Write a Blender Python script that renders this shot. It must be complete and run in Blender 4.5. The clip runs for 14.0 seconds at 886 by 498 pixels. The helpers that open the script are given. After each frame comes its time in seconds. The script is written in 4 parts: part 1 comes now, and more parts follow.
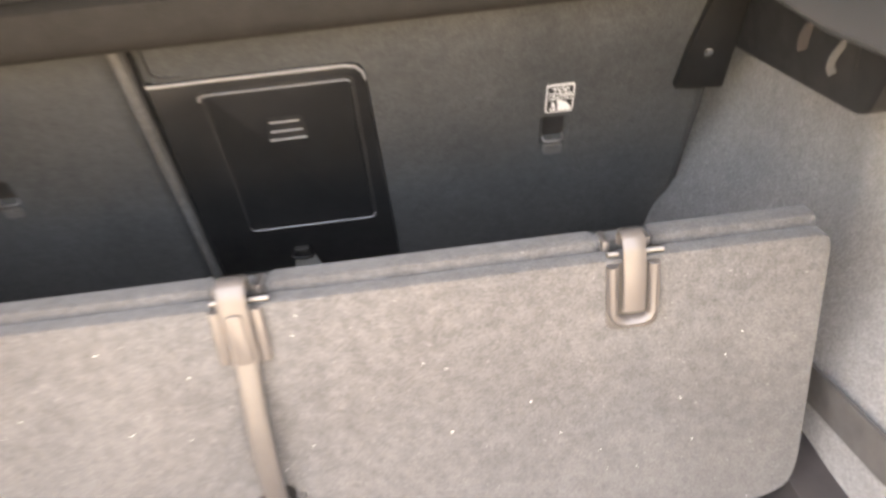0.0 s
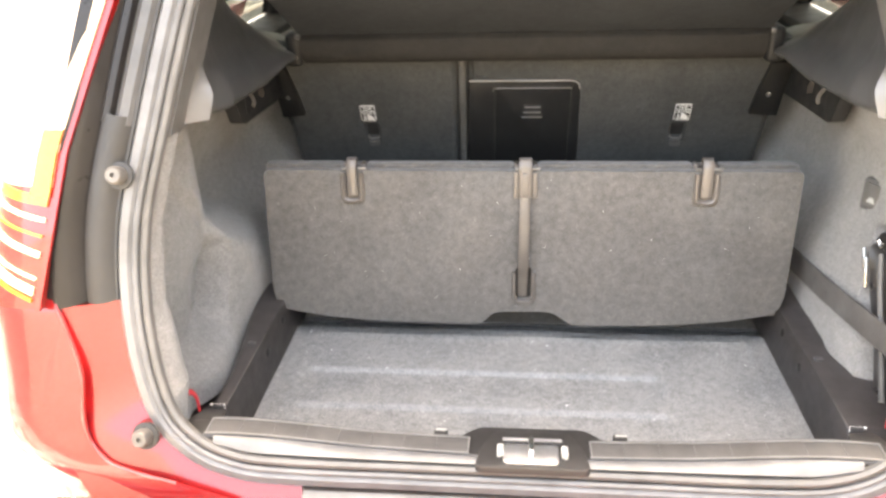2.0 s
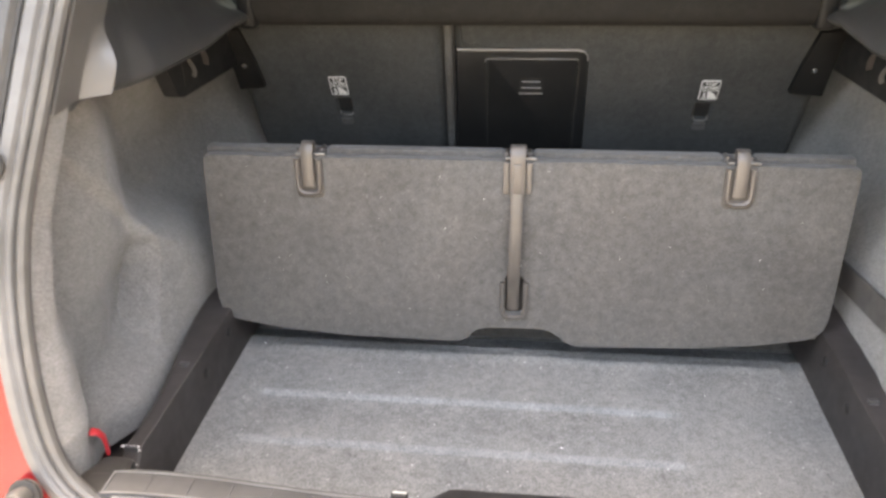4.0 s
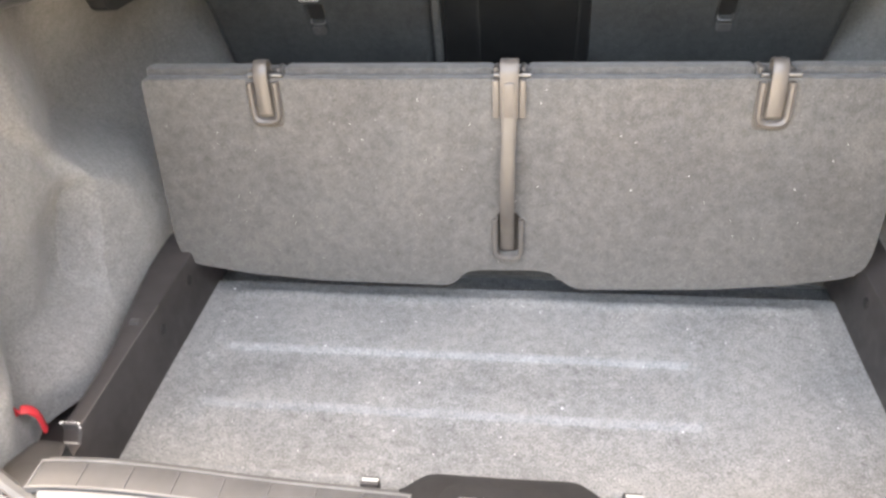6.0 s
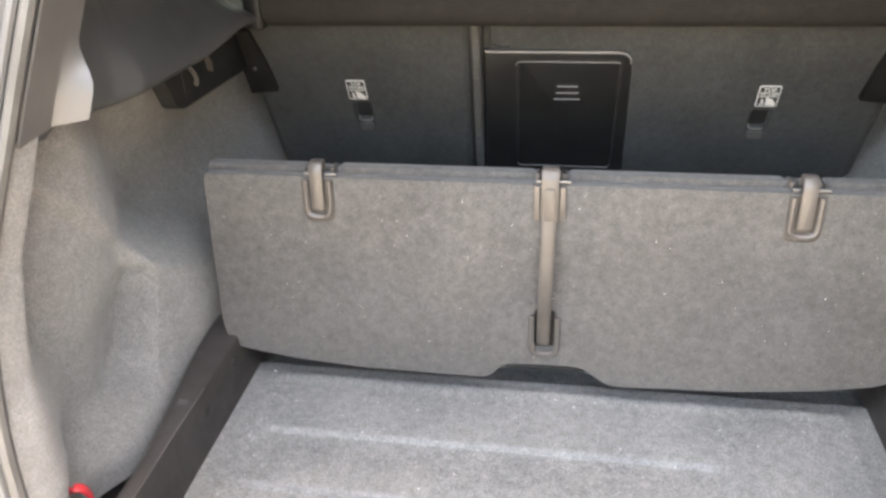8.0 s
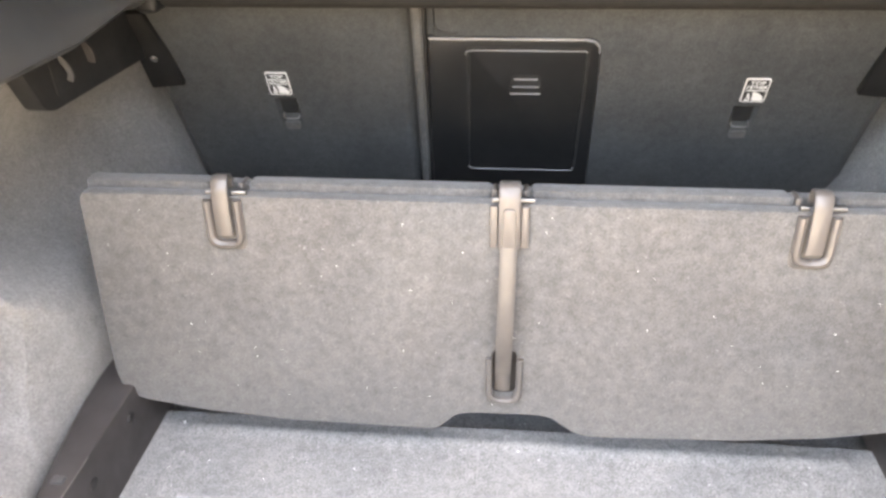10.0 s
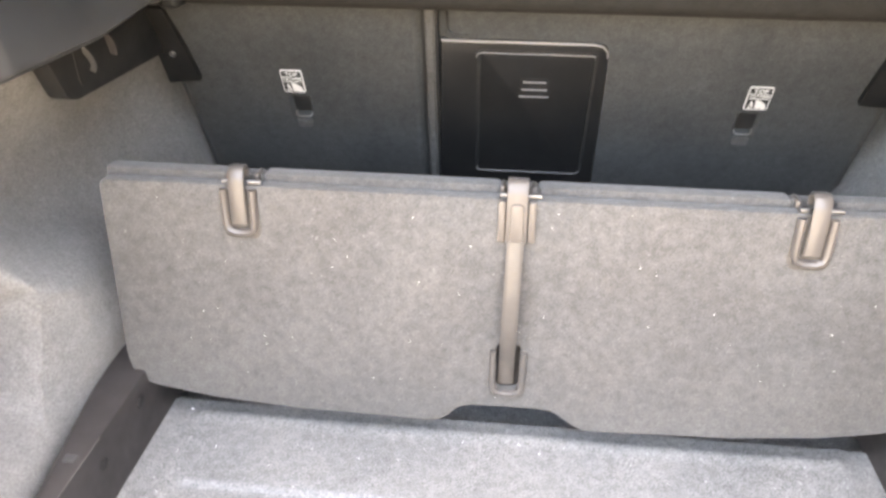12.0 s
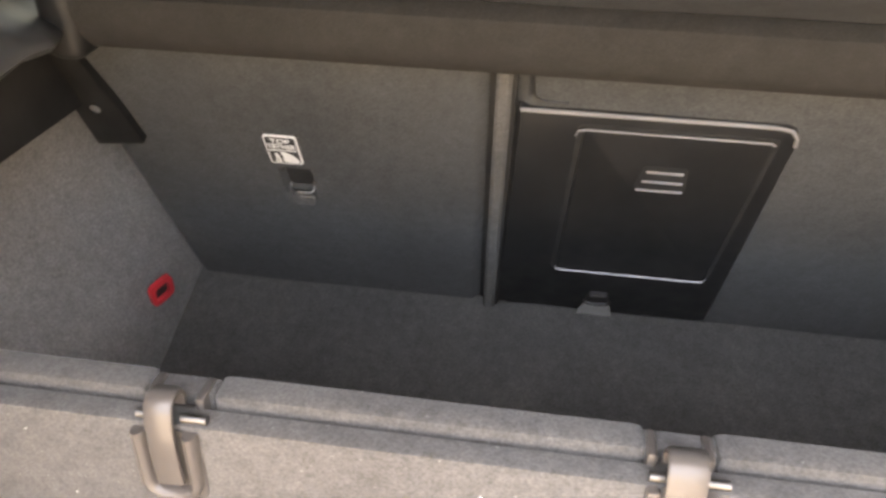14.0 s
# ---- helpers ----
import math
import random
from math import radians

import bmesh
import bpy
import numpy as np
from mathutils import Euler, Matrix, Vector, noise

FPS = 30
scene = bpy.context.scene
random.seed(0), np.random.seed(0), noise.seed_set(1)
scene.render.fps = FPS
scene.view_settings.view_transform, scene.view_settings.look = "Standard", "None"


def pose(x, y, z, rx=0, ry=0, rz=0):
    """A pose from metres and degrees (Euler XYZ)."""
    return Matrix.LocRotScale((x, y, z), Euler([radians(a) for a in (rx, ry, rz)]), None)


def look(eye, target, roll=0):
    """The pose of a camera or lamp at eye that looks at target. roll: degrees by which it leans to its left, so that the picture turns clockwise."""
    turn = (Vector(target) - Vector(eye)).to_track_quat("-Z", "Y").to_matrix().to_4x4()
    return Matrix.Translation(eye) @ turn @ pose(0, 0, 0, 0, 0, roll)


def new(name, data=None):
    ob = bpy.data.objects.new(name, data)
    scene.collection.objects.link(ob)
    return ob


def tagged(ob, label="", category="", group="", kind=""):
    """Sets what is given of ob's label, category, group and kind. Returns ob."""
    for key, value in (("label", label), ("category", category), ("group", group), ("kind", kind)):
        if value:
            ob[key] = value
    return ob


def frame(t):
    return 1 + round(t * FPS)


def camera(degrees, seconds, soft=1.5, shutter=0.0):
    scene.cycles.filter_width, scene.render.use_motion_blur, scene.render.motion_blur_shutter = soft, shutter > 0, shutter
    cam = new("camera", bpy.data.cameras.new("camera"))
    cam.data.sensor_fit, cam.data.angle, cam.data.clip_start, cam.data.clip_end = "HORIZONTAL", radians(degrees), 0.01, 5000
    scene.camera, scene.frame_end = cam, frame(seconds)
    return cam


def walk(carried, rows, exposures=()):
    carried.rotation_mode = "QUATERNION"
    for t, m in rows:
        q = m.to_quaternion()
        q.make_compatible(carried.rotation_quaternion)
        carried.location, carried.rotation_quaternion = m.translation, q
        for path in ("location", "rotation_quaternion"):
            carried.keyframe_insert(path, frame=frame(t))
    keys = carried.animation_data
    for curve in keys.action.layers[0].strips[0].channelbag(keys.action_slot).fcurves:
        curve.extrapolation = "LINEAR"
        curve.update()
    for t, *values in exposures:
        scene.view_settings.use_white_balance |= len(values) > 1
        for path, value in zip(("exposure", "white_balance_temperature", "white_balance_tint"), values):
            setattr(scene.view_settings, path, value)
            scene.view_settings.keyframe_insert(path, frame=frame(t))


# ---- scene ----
cam = camera(60.9, 14.0, soft=2.8, shutter=0.5)
METRES, EYE, TILT, LEAN, TURN = 8.0, 1.5, 0.0, 0.0, 0.0
PATH = [
    (0, (0.165, -0.558, 0.762), (0.223, 1.142, -0.29), -6.0),
    (0.5, (0.069, -0.806, 0.833), (0.144, 0.964, -0.094), -3.5),
    (1, (0.025, -1.096, 0.856), (0.057, 0.697, -0.03), -1.8),
    (1.5, (0.023, -1.338, 0.907), (-0.165, 0.438, 0.008), -3.3),
    (2, (-0.012, -1.426, 0.928), (-0.214, 0.351, 0.032), -2.1),
    (2.5, (-0.03, -1.452, 0.935), (-0.187, 0.334, 0.049), -1.2),
    (5, (0.043, -0.968, 0.812), (-0.215, 0.665, -0.313), -2.3),
    (5.5, (0.032, -0.959, 0.81), (-0.218, 0.623, -0.387), -3.1),
    (6, (0.043, -0.982, 0.813), (-0.207, 0.616, -0.363), -3.7),
    (6.5, (0.019, -1.028, 0.852), (-0.215, 0.614, -0.266), -2.5),
    (7, (0.017, -1.031, 0.856), (-0.249, 0.638, -0.212), -2.1),
    (7.5, (0.01, -1.022, 0.86), (-0.292, 0.653, -0.191), -2.5),
    (8, (0.02, -1.004, 0.871), (-0.294, 0.689, -0.147), -2.6),
    (10.5, (0.002, -0.777, 0.812), (-0.157, 0.909, -0.253), -0.8),
    (11, (0.023, -0.809, 0.821), (-0.13, 0.902, -0.203), -0.1),
    (11.5, (0.009, -0.821, 0.819), (-0.134, 0.897, -0.195), -0.1),
    (12, (-0.002, -0.83, 0.813), (-0.192, 0.87, -0.222), -0.0),
    (12.5, (0.025, -0.833, 0.811), (-0.178, 0.829, -0.282), -0.5),
    (13, (-0.036, -0.649, 0.8), (-0.209, 1.03, -0.273), 0.9),
    (13.5, (-0.08, -0.397, 0.803), (-0.273, 1.246, -0.321), 0.2),
    (14, (-0.115, -0.33, 0.8), (-0.338, 1.267, -0.383), 0.7),
]
walk(cam, [(t, look(eye, target, roll)) for t, eye, target, roll in PATH], [(0, 5.07, 10800, 16), (0.5, 5.62, 9700, 14), (1, 5.32, 9600, 14), (1.5, 4.90, 10100, 12), (2, 4.52, 10000, 10), (2.5, 4.32, 9800, 10), (5, 4.06, 9400, 10), (5.5, 4.42, 9400, 10), (7.2, 4.60, 9400, 9), (7.5, 4.51, 9400, 9), (8, 4.41, 9400, 9), (10.5, 5.12, 9400, 12), (12.5, 5.05, 9400, 12), (13, 4.84, 9600, 12), (13.5, 4.90, 10800, 15), (14, 4.92, 11000, 16)])


# ---- world and light ----
world = bpy.data.worlds.new("world")
scene.world = world
world.use_nodes = True
wn = world.node_tree
sky = wn.nodes.new("ShaderNodeTexSky")
sky.sky_type = 'NISHITA'
sky.sun_disc = False
sky.dust_density, sky.ozone_density = 4.0, 0.6
SUN = Vector((0.0, 0.27, 1.0)).normalized()
sky.sun_elevation = math.asin(SUN.z)
sky.sun_rotation = math.atan2(SUN.x, SUN.y)
wn.links.new(sky.outputs[0], wn.nodes["Background"].inputs[0])
wn.nodes["Background"].inputs[1].default_value = 0.15
sun = new("sun", bpy.data.lights.new("sun", 'SUN'))
sun.data.energy, sun.data.angle, sun.data.color = 4.0, radians(0.6), (1.0, 0.965, 0.92)
sun.matrix_world = look(SUN * 8, (0, 0, 0))


# ---- materials ----
def material(name, rough=0.6, metal=0.0, spec=0.5):
    m = bpy.data.materials.new(name)
    m.use_nodes = True
    b = m.node_tree.nodes["Principled BSDF"]
    b.inputs["Roughness"].default_value = rough
    b.inputs["Metallic"].default_value = metal
    b.inputs["Specular IOR Level"].default_value = spec
    return m, m.node_tree.nodes, m.node_tree.links, b


def noise_tex(nodes, links, scale, detail=3.0, rough=0.6, stretch=None):
    co = nodes.new("ShaderNodeTexCoord")
    n = nodes.new("ShaderNodeTexNoise")
    n.inputs["Scale"].default_value = scale
    n.inputs["Detail"].default_value = detail
    n.inputs["Roughness"].default_value = rough
    if stretch:
        mp = nodes.new("ShaderNodeMapping")
        mp.inputs["Scale"].default_value = stretch
        links.new(co.outputs["Object"], mp.inputs[0])
        links.new(mp.outputs[0], n.inputs["Vector"])
    else:
        links.new(co.outputs["Object"], n.inputs["Vector"])
    return n


def ramp(nodes, links, src, stops):
    r = nodes.new("ShaderNodeValToRGB")
    el = r.color_ramp.elements
    while len(el) < len(stops):
        el.new(0.5)
    for e, (p, c) in zip(el, stops):
        e.position, e.color = p, (*c, 1)
    links.new(src, r.inputs[0])
    return r


def mix(nodes, links, kind, a, b, fac=1.0):
    m = nodes.new("ShaderNodeMix")
    m.data_type, m.blend_type = 'RGBA', kind
    m.inputs[0].default_value = fac
    links.new(a, m.inputs[6])
    links.new(b, m.inputs[7])
    return m.outputs[2]


def carpet(name, dark, light, blotch=9.0, fibre=420.0, lint=0.0, bump=0.5, warm=None, sheen=0.2, clump=0.13):
    """Needle-felt carpet: fibre speckle, soft blotches where the nap lies differently, and a little lint."""
    m, n, l, b = material(name, 0.95, 0.0, 0.2)
    f = noise_tex(n, l, fibre, 2.0, 0.7)
    c = ramp(n, l, f.outputs[0], [(0.32, dark), (0.68, light)])
    g = noise_tex(n, l, blotch, 4.0, 0.55)
    gr = ramp(n, l, g.outputs[0], [(0.3, (0.84, 0.84, 0.84)), (0.7, (1.13, 1.12, 1.11))])
    col = mix(n, l, 'MULTIPLY', c.outputs[0], gr.outputs[0])
    h = noise_tex(n, l, 70.0, 3.0, 0.6)
    hr = ramp(n, l, h.outputs[0], [(0.3, (1 - clump,) * 3), (0.7, (1 + clump,) * 3)])
    col = mix(n, l, 'MULTIPLY', col, hr.outputs[0])
    if warm:
        w = noise_tex(n, l, 3.5, 2.0, 0.5)
        wr = ramp(n, l, w.outputs[0], [(0.35, (1, 1, 1)), (0.65, warm)])
        col = mix(n, l, 'MULTIPLY', col, wr.outputs[0])
    if lint:
        v = noise_tex(n, l, 240.0, 1.0, 0.4)
        vr = ramp(n, l, v.outputs[0], [(0.74, (0, 0, 0)), (0.80, (lint, lint, lint))])
        col = mix(n, l, 'ADD', col, vr.outputs[0])
    l.new(col, b.inputs["Base Color"])
    b.inputs["Sheen Weight"].default_value = sheen
    b.inputs["Sheen Roughness"].default_value = 0.6
    bp = n.new("ShaderNodeBump")
    bp.inputs["Strength"].default_value = bump
    bp.inputs["Distance"].default_value = 0.0012
    l.new(f.outputs[0], bp.inputs["Height"])
    l.new(bp.outputs[0], b.inputs["Normal"])
    return m


def plastic(name, colour, rough=0.5, grain=900.0, bump=0.15, spec=0.5, wear=0.25):
    """Moulded plastic: fine leather grain, slightly uneven gloss, a little dust."""
    m, n, l, b = material(name, rough, 0.0, spec)
    g = noise_tex(n, l, 14.0, 4.0, 0.6)
    r = ramp(n, l, g.outputs[0], [(0.3, tuple(c * (1 - wear) for c in colour)), (0.7, tuple(c * (1 + wear) for c in colour))])
    l.new(r.outputs[0], b.inputs["Base Color"])
    rr = ramp(n, l, noise_tex(n, l, 30.0, 3.0).outputs[0], [(0.3, (rough * 0.85,) * 3), (0.7, (min(1, rough * 1.15),) * 3)])
    l.new(rr.outputs[0], b.inputs["Roughness"])
    f = noise_tex(n, l, grain, 2.0, 0.5)
    bp = n.new("ShaderNodeBump")
    bp.inputs["Strength"].default_value = bump
    bp.inputs["Distance"].default_value = 0.0006
    l.new(f.outputs[0], bp.inputs["Height"])
    l.new(bp.outputs[0], b.inputs["Normal"])
    return m


M_FLOOR = carpet("floor carpet", (0.100, 0.103, 0.104), (0.245, 0.251, 0.252), 7.0, 380.0, 0.20, 0.6, (1.02, 1.0, 0.98), 0.0, 0.17)
M_RIB = carpet("rib carpet", (0.125, 0.128, 0.130), (0.250, 0.256, 0.259), 30.0, 380.0, 0.20, 0.6, None, 0.0)
M_BOARD = carpet("board carpet", (0.0615, 0.061, 0.0605), (0.110, 0.109, 0.1085), 6.0, 430.0, 0.08, 0.4, (1.035, 1.0, 0.97), 0.2, 0.18)
M_SIDE = carpet("side felt", (0.144, 0.142, 0.141), (0.240, 0.237, 0.235), 5.0, 300.0, 0.0, 0.4, None, 0.2, 0.11)
M_SEAT = carpet("seat felt", (0.0360, 0.0388, 0.0394), (0.0625, 0.0660, 0.0668), 8.0, 420.0, 0.0, 0.4, None, 0.06, 0.13)
M_FLANGE = carpet("flange felt", (0.062, 0.062, 0.060), (0.098, 0.098, 0.095), 8.0, 420.0, 0.0, 0.3, None, 0.06)
M_FLAP = carpet("flap felt", (0.060, 0.060, 0.059), (0.112, 0.112, 0.110), 8.0, 420.0, 0.0, 0.4, None, 0.06)
M_BLACK = plastic("black plastic", (0.018, 0.017, 0.017), 0.5)
M_RAIL = plastic("rail plastic", (0.036, 0.032, 0.032), 0.55, 700.0, 0.2)
M_GREYPL = plastic("pillar plastic", (0.055, 0.055, 0.056), 0.42, 1100.0, 0.2)
M_PILLAR = plastic("pillar cover plastic", (0.015, 0.0142, 0.0138), 0.45, 500.0, 0.1)
M_STOP = plastic("bump stop rubber", (0.085, 0.080, 0.074), 0.5, 300.0, 0.1)
M_PLATE = plastic("plate plastic", (0.0222, 0.0225, 0.0230), 0.5, 700.0, 0.15, 0.3)
# highlight of the black hatch edges, put into a pale grey base colour
M_EDGELIGHT = plastic("hatch edge highlight", (0.21, 0.21, 0.21), 0.2, 300.0, 0.02, 1.0, 0.1)
M_TRIM = plastic("quarter trim plastic", (0.054, 0.0552, 0.0568), 0.36, 1100.0, 0.04, 0.6, 0.06)
M_JET = plastic("jet black plastic", (0.0126, 0.0128, 0.0130), 0.5, 700.0, 0.1, 0.25)
M_PANEL = plastic("pillar panel plastic", (0.011, 0.0098, 0.0098), 0.32, 500.0, 0.05, 0.3)
M_STRIP = plastic("pillar strip plastic", (0.100, 0.097, 0.095), 0.38, 500.0, 0.03, 0.9, 0.06)
M_HATCH = plastic("hatch plastic", (0.0150, 0.0153, 0.0156), 0.42, 1300.0, 0.1, 0.4)
# hinge plastic darkened by colour for the shade inside the dish
M_WELLSHADE = plastic("shaded hinge well plastic", (0.060, 0.055, 0.051), 0.55, 600.0, 0.08, 0.4, 0.12)
M_TAN = plastic("tan plastic", (0.098, 0.087, 0.080), 0.36, 600.0, 0.05, 0.6, 0.12)
M_RIM = plastic("grey rim plastic", (0.084, 0.078, 0.074), 0.42, 600.0, 0.08, 0.4, 0.12)
M_STRAP = plastic("strap rubber", (0.092, 0.083, 0.077), 0.36, 500.0, 0.1, 0.5, 0.2)
M_RED = plastic("red plastic", (0.70, 0.045, 0.060), 0.45, 500.0, 0.05)
M_RUBBER = plastic("seal rubber", (0.100, 0.101, 0.102), 0.5, 300.0, 0.1)
M_SEAL = plastic("grey seal", (0.088, 0.086, 0.083), 0.5, 300.0, 0.1)
M_RIMMETAL = plastic("pale painted rim", (0.105, 0.106, 0.108), 0.4, 300.0, 0.05)
M_RUBLINE = plastic("seal dark", (0.02, 0.02, 0.02), 0.6)
M_CASS = carpet("cassette cloth", (0.016, 0.0155, 0.0148), (0.025, 0.0242, 0.0232), 10.0, 700.0, 0.0, 0.2, None, 0.0)
M_COVER = carpet("cover cloth", (0.020, 0.022, 0.025), (0.033, 0.037, 0.042), 10.0, 700.0, 0.0, 0.2, None, 0.0)
M_LINER = carpet("roof cloth", (0.40, 0.395, 0.385), (0.52, 0.515, 0.50), 6.0, 500.0)
M_CABIN = carpet("cabin trim", (0.012, 0.012, 0.012), (0.022, 0.022, 0.022), 6.0, 300.0)
M_BAG = plastic("case plastic", (0.024, 0.022, 0.0215), 0.30, 260.0, 0.12)
M_WEB = plastic("webbing", (0.092, 0.086, 0.083), 0.8, 900.0, 0.6)
M_WHITE = plastic("sticker white", (0.80, 0.80, 0.78), 0.5, 300.0, 0.02, 0.4, 0.04)
M_INK = plastic("sticker ink", (0.012, 0.012, 0.012), 0.5, 300.0, 0.02)
M_GREYTAB = plastic("pale tab", (0.30, 0.30, 0.285), 0.5, 300.0, 0.05)
M_SCUFFEDGE = plastic("pale scuff edge", (0.135, 0.134, 0.132), 0.35, 300.0, 0.05)
M_LIP = plastic("grey lip", (0.110, 0.110, 0.111), 0.45, 300.0, 0.05)
M_SCUFF = plastic("scuff plate", (0.054, 0.052, 0.051), 0.55, 500.0, 0.1)
M_LINT = plastic("lint", (0.75, 0.75, 0.74), 0.9, 300.0, 0.1)


def metal(name, colour, rough):
    m, n, l, b = material(name, rough, 1.0)
    r = ramp(n, l, noise_tex(n, l, 60.0, 3.0).outputs[0], [(0.3, tuple(c * 0.85 for c in colour)), (0.7, colour)])
    l.new(r.outputs[0], b.inputs["Base Color"])
    return m


M_STEEL = metal("steel", (0.75, 0.74, 0.72), 0.25)
M_DULL = metal("dull steel", (0.20, 0.195, 0.19), 0.45)
M_BRIGHT = metal("bright sill metal", (0.74, 0.77, 0.82), 0.38)


def paint(name, colour):
    m, n, l, b = material(name, 0.35, 0.0, 0.3)
    r = ramp(n, l, noise_tex(n, l, 5.0, 3.0).outputs[0], [(0.3, tuple(c * 0.9 for c in colour)), (0.7, tuple(c * 1.08 for c in colour))])
    l.new(r.outputs[0], b.inputs["Base Color"])
    b.inputs["Coat Weight"].default_value = 1.0
    b.inputs["Coat Roughness"].default_value = 0.05
    return m


M_PAINT = paint("red paint", (0.20, 0.0055, 0.0075))
M_BUMPER = plastic("bumper step", (0.15, 0.145, 0.135), 0.5, 300.0, 0.1)
M_LENS_RED = paint("red lens", (0.22, 0.004, 0.003))
M_LENS_AMBER = paint("amber lens", (0.34, 0.11, 0.004))
M_LENS_CLEAR = paint("pale lens", (0.75, 0.55, 0.38))


def glass_mat():
    """Privacy glass: a dark tint that light passes straight through, with a polished surface."""
    m, n, l, b = material("tinted glass", 0.02)
    clear, gloss, both = n.new("ShaderNodeBsdfTransparent"), n.new("ShaderNodeBsdfGlossy"), n.new("ShaderNodeMixShader")
    clear.inputs["Color"].default_value = (0.28, 0.295, 0.29, 1)
    gloss.inputs["Roughness"].default_value = 0.25
    both.inputs[0].default_value = 0.03
    l.new(clear.outputs[0], both.inputs[1])
    l.new(gloss.outputs[0], both.inputs[2])
    l.new(both.outputs[0], n["Material Output"].inputs[0])
    n.remove(b)
    return m


M_GLASS = glass_mat()


def ground_mat():
    m, n, l, b = material("pavement", 0.9)
    # blotches added so that the red paint reflects a mottled surrounding
    g = ramp(n, l, noise_tex(n, l, 2.6, 3.0, 0.5).outputs[0], [(0.42, (0.034, 0.034, 0.034)), (0.49, (0.125, 0.126, 0.127)), (0.55, (0.285, 0.287, 0.289))])
    f = ramp(n, l, noise_tex(n, l, 120.0, 3.0, 0.7).outputs[0], [(0.3, (0.75, 0.75, 0.75)), (0.7, (1.15, 1.15, 1.15))])
    l.new(mix(n, l, 'MULTIPLY', g.outputs[0], f.outputs[0]), b.inputs["Base Color"])
    return m


M_GROUND = ground_mat()
# surfaces of the added walls; the darker one sends less light back
M_DARKWALL = plastic("dark blocker render", (0.16, 0.155, 0.15), 0.9, 60.0, 0.3)
M_PLASTER = plastic("plaster", (0.30, 0.28, 0.25), 0.9, 60.0, 0.3)


# ---- building helpers ----
def link_mesh(name, bm, mat, angle=38):
    bmesh.ops.recalc_face_normals(bm, faces=bm.faces[:])
    me = bpy.data.meshes.new(name)
    bm.to_mesh(me)
    bm.free()
    for p in me.polygons:
        p.use_smooth = len(p.vertices) <= 4
    me.set_sharp_from_angle(angle=radians(angle))
    me.materials.append(mat)
    return new(name, me)


def structure(name, bm, mat, label, category):
    return tagged(link_mesh(name, bm, mat), label, category, kind="structure")


def thing(name, place, label, category, group="", kind=""):
    ob = new(name)
    ob.location = place
    ob.empty_display_size = 0.02
    return tagged(ob, label, category, group, kind)


def part(name, bm, mat, parent, label=""):
    ob = link_mesh(name, bm, mat)
    ob.parent = parent
    if parent.type == 'EMPTY':
        ob.matrix_parent_inverse = Matrix.Translation(-parent.location)
    return tagged(ob, label)


def lerp_table(table, v):
    """Piecewise straight line through (key, value) pairs, keys rising."""
    if v <= table[0][0]:
        return table[0][1]
    for (a, p), (b, q) in zip(table, table[1:]):
        if v <= b:
            return p + (q - p) * (v - a) / (b - a)
    return table[-1][1]


def smooth(a, b, v):
    t = min(1.0, max(0.0, (v - a) / (b - a)))  # a may lie above b: then it falls
    return t * t * (3 - 2 * t)


def rbox(bm, size, m, bevel=0.002, segments=2):
    """A block with rounded edges, added to bm at the pose m."""
    made = bmesh.ops.create_cube(bm, size=1.0, matrix=m @ Matrix.Diagonal((*size, 1)))
    if bevel:
        edges = list({e for v in made["verts"] for e in v.link_edges})
        bmesh.ops.bevel(bm, geom=edges, offset=bevel, segments=segments, affect='EDGES', profile=0.5)
    return bm


def block(size, m, bevel=0.002, segments=2):
    return rbox(bmesh.new(), size, m, bevel, segments)


def prism(outline, z0, z1, m, bevel=0.0, segments=2, bm=None):
    """A flat piece with the given outline in the pose's own x and y, from z0 to z1."""
    one = bmesh.new()
    lo = [one.verts.new((x, y, z0)) for x, y in outline]
    hi = [one.verts.new((x, y, z1)) for x, y in outline]
    k = len(outline)
    one.faces.new(hi)
    one.faces.new(lo[::-1])
    for i in range(k):
        one.faces.new((lo[i], lo[(i + 1) % k], hi[(i + 1) % k], hi[i]))
    bmesh.ops.recalc_face_normals(one, faces=one.faces[:])
    if bevel:
        top = [e for e in one.edges if all(abs(v.co.z - z1) < 1e-6 for v in e.verts)]
        bmesh.ops.bevel(one, geom=top, offset=bevel, segments=segments, affect='EDGES', profile=0.5)
    bmesh.ops.transform(one, matrix=m, verts=one.verts[:])
    if bm is None:
        return one
    me = bpy.data.meshes.new("tmp")
    one.to_mesh(me)
    one.free()
    bm.from_mesh(me)
    bpy.data.meshes.remove(me)
    return bm


def rounded(outline, radius, steps=4):
    """The outline with its corners rounded; radius may be one number or one for each corner."""
    out = []
    k = len(outline)
    for i, p in enumerate(outline):
        r = radius[i] if isinstance(radius, (list, tuple)) else radius
        p0, p1, p2 = Vector(outline[i - 1]), Vector(p), Vector(outline[(i + 1) % k])
        if r <= 0:
            out.append(tuple(p1))
            continue
        a, b = p0 - p1, p2 - p1
        ra, rb = min(r, a.length * 0.49), min(r, b.length * 0.49)
        s, e = p1 + a.normalized() * ra, p1 + b.normalized() * rb
        for j in range(steps + 1):
            t = j / steps
            out.append(tuple((1 - t) ** 2 * s + 2 * t * (1 - t) * p1 + t * t * e))
    return out


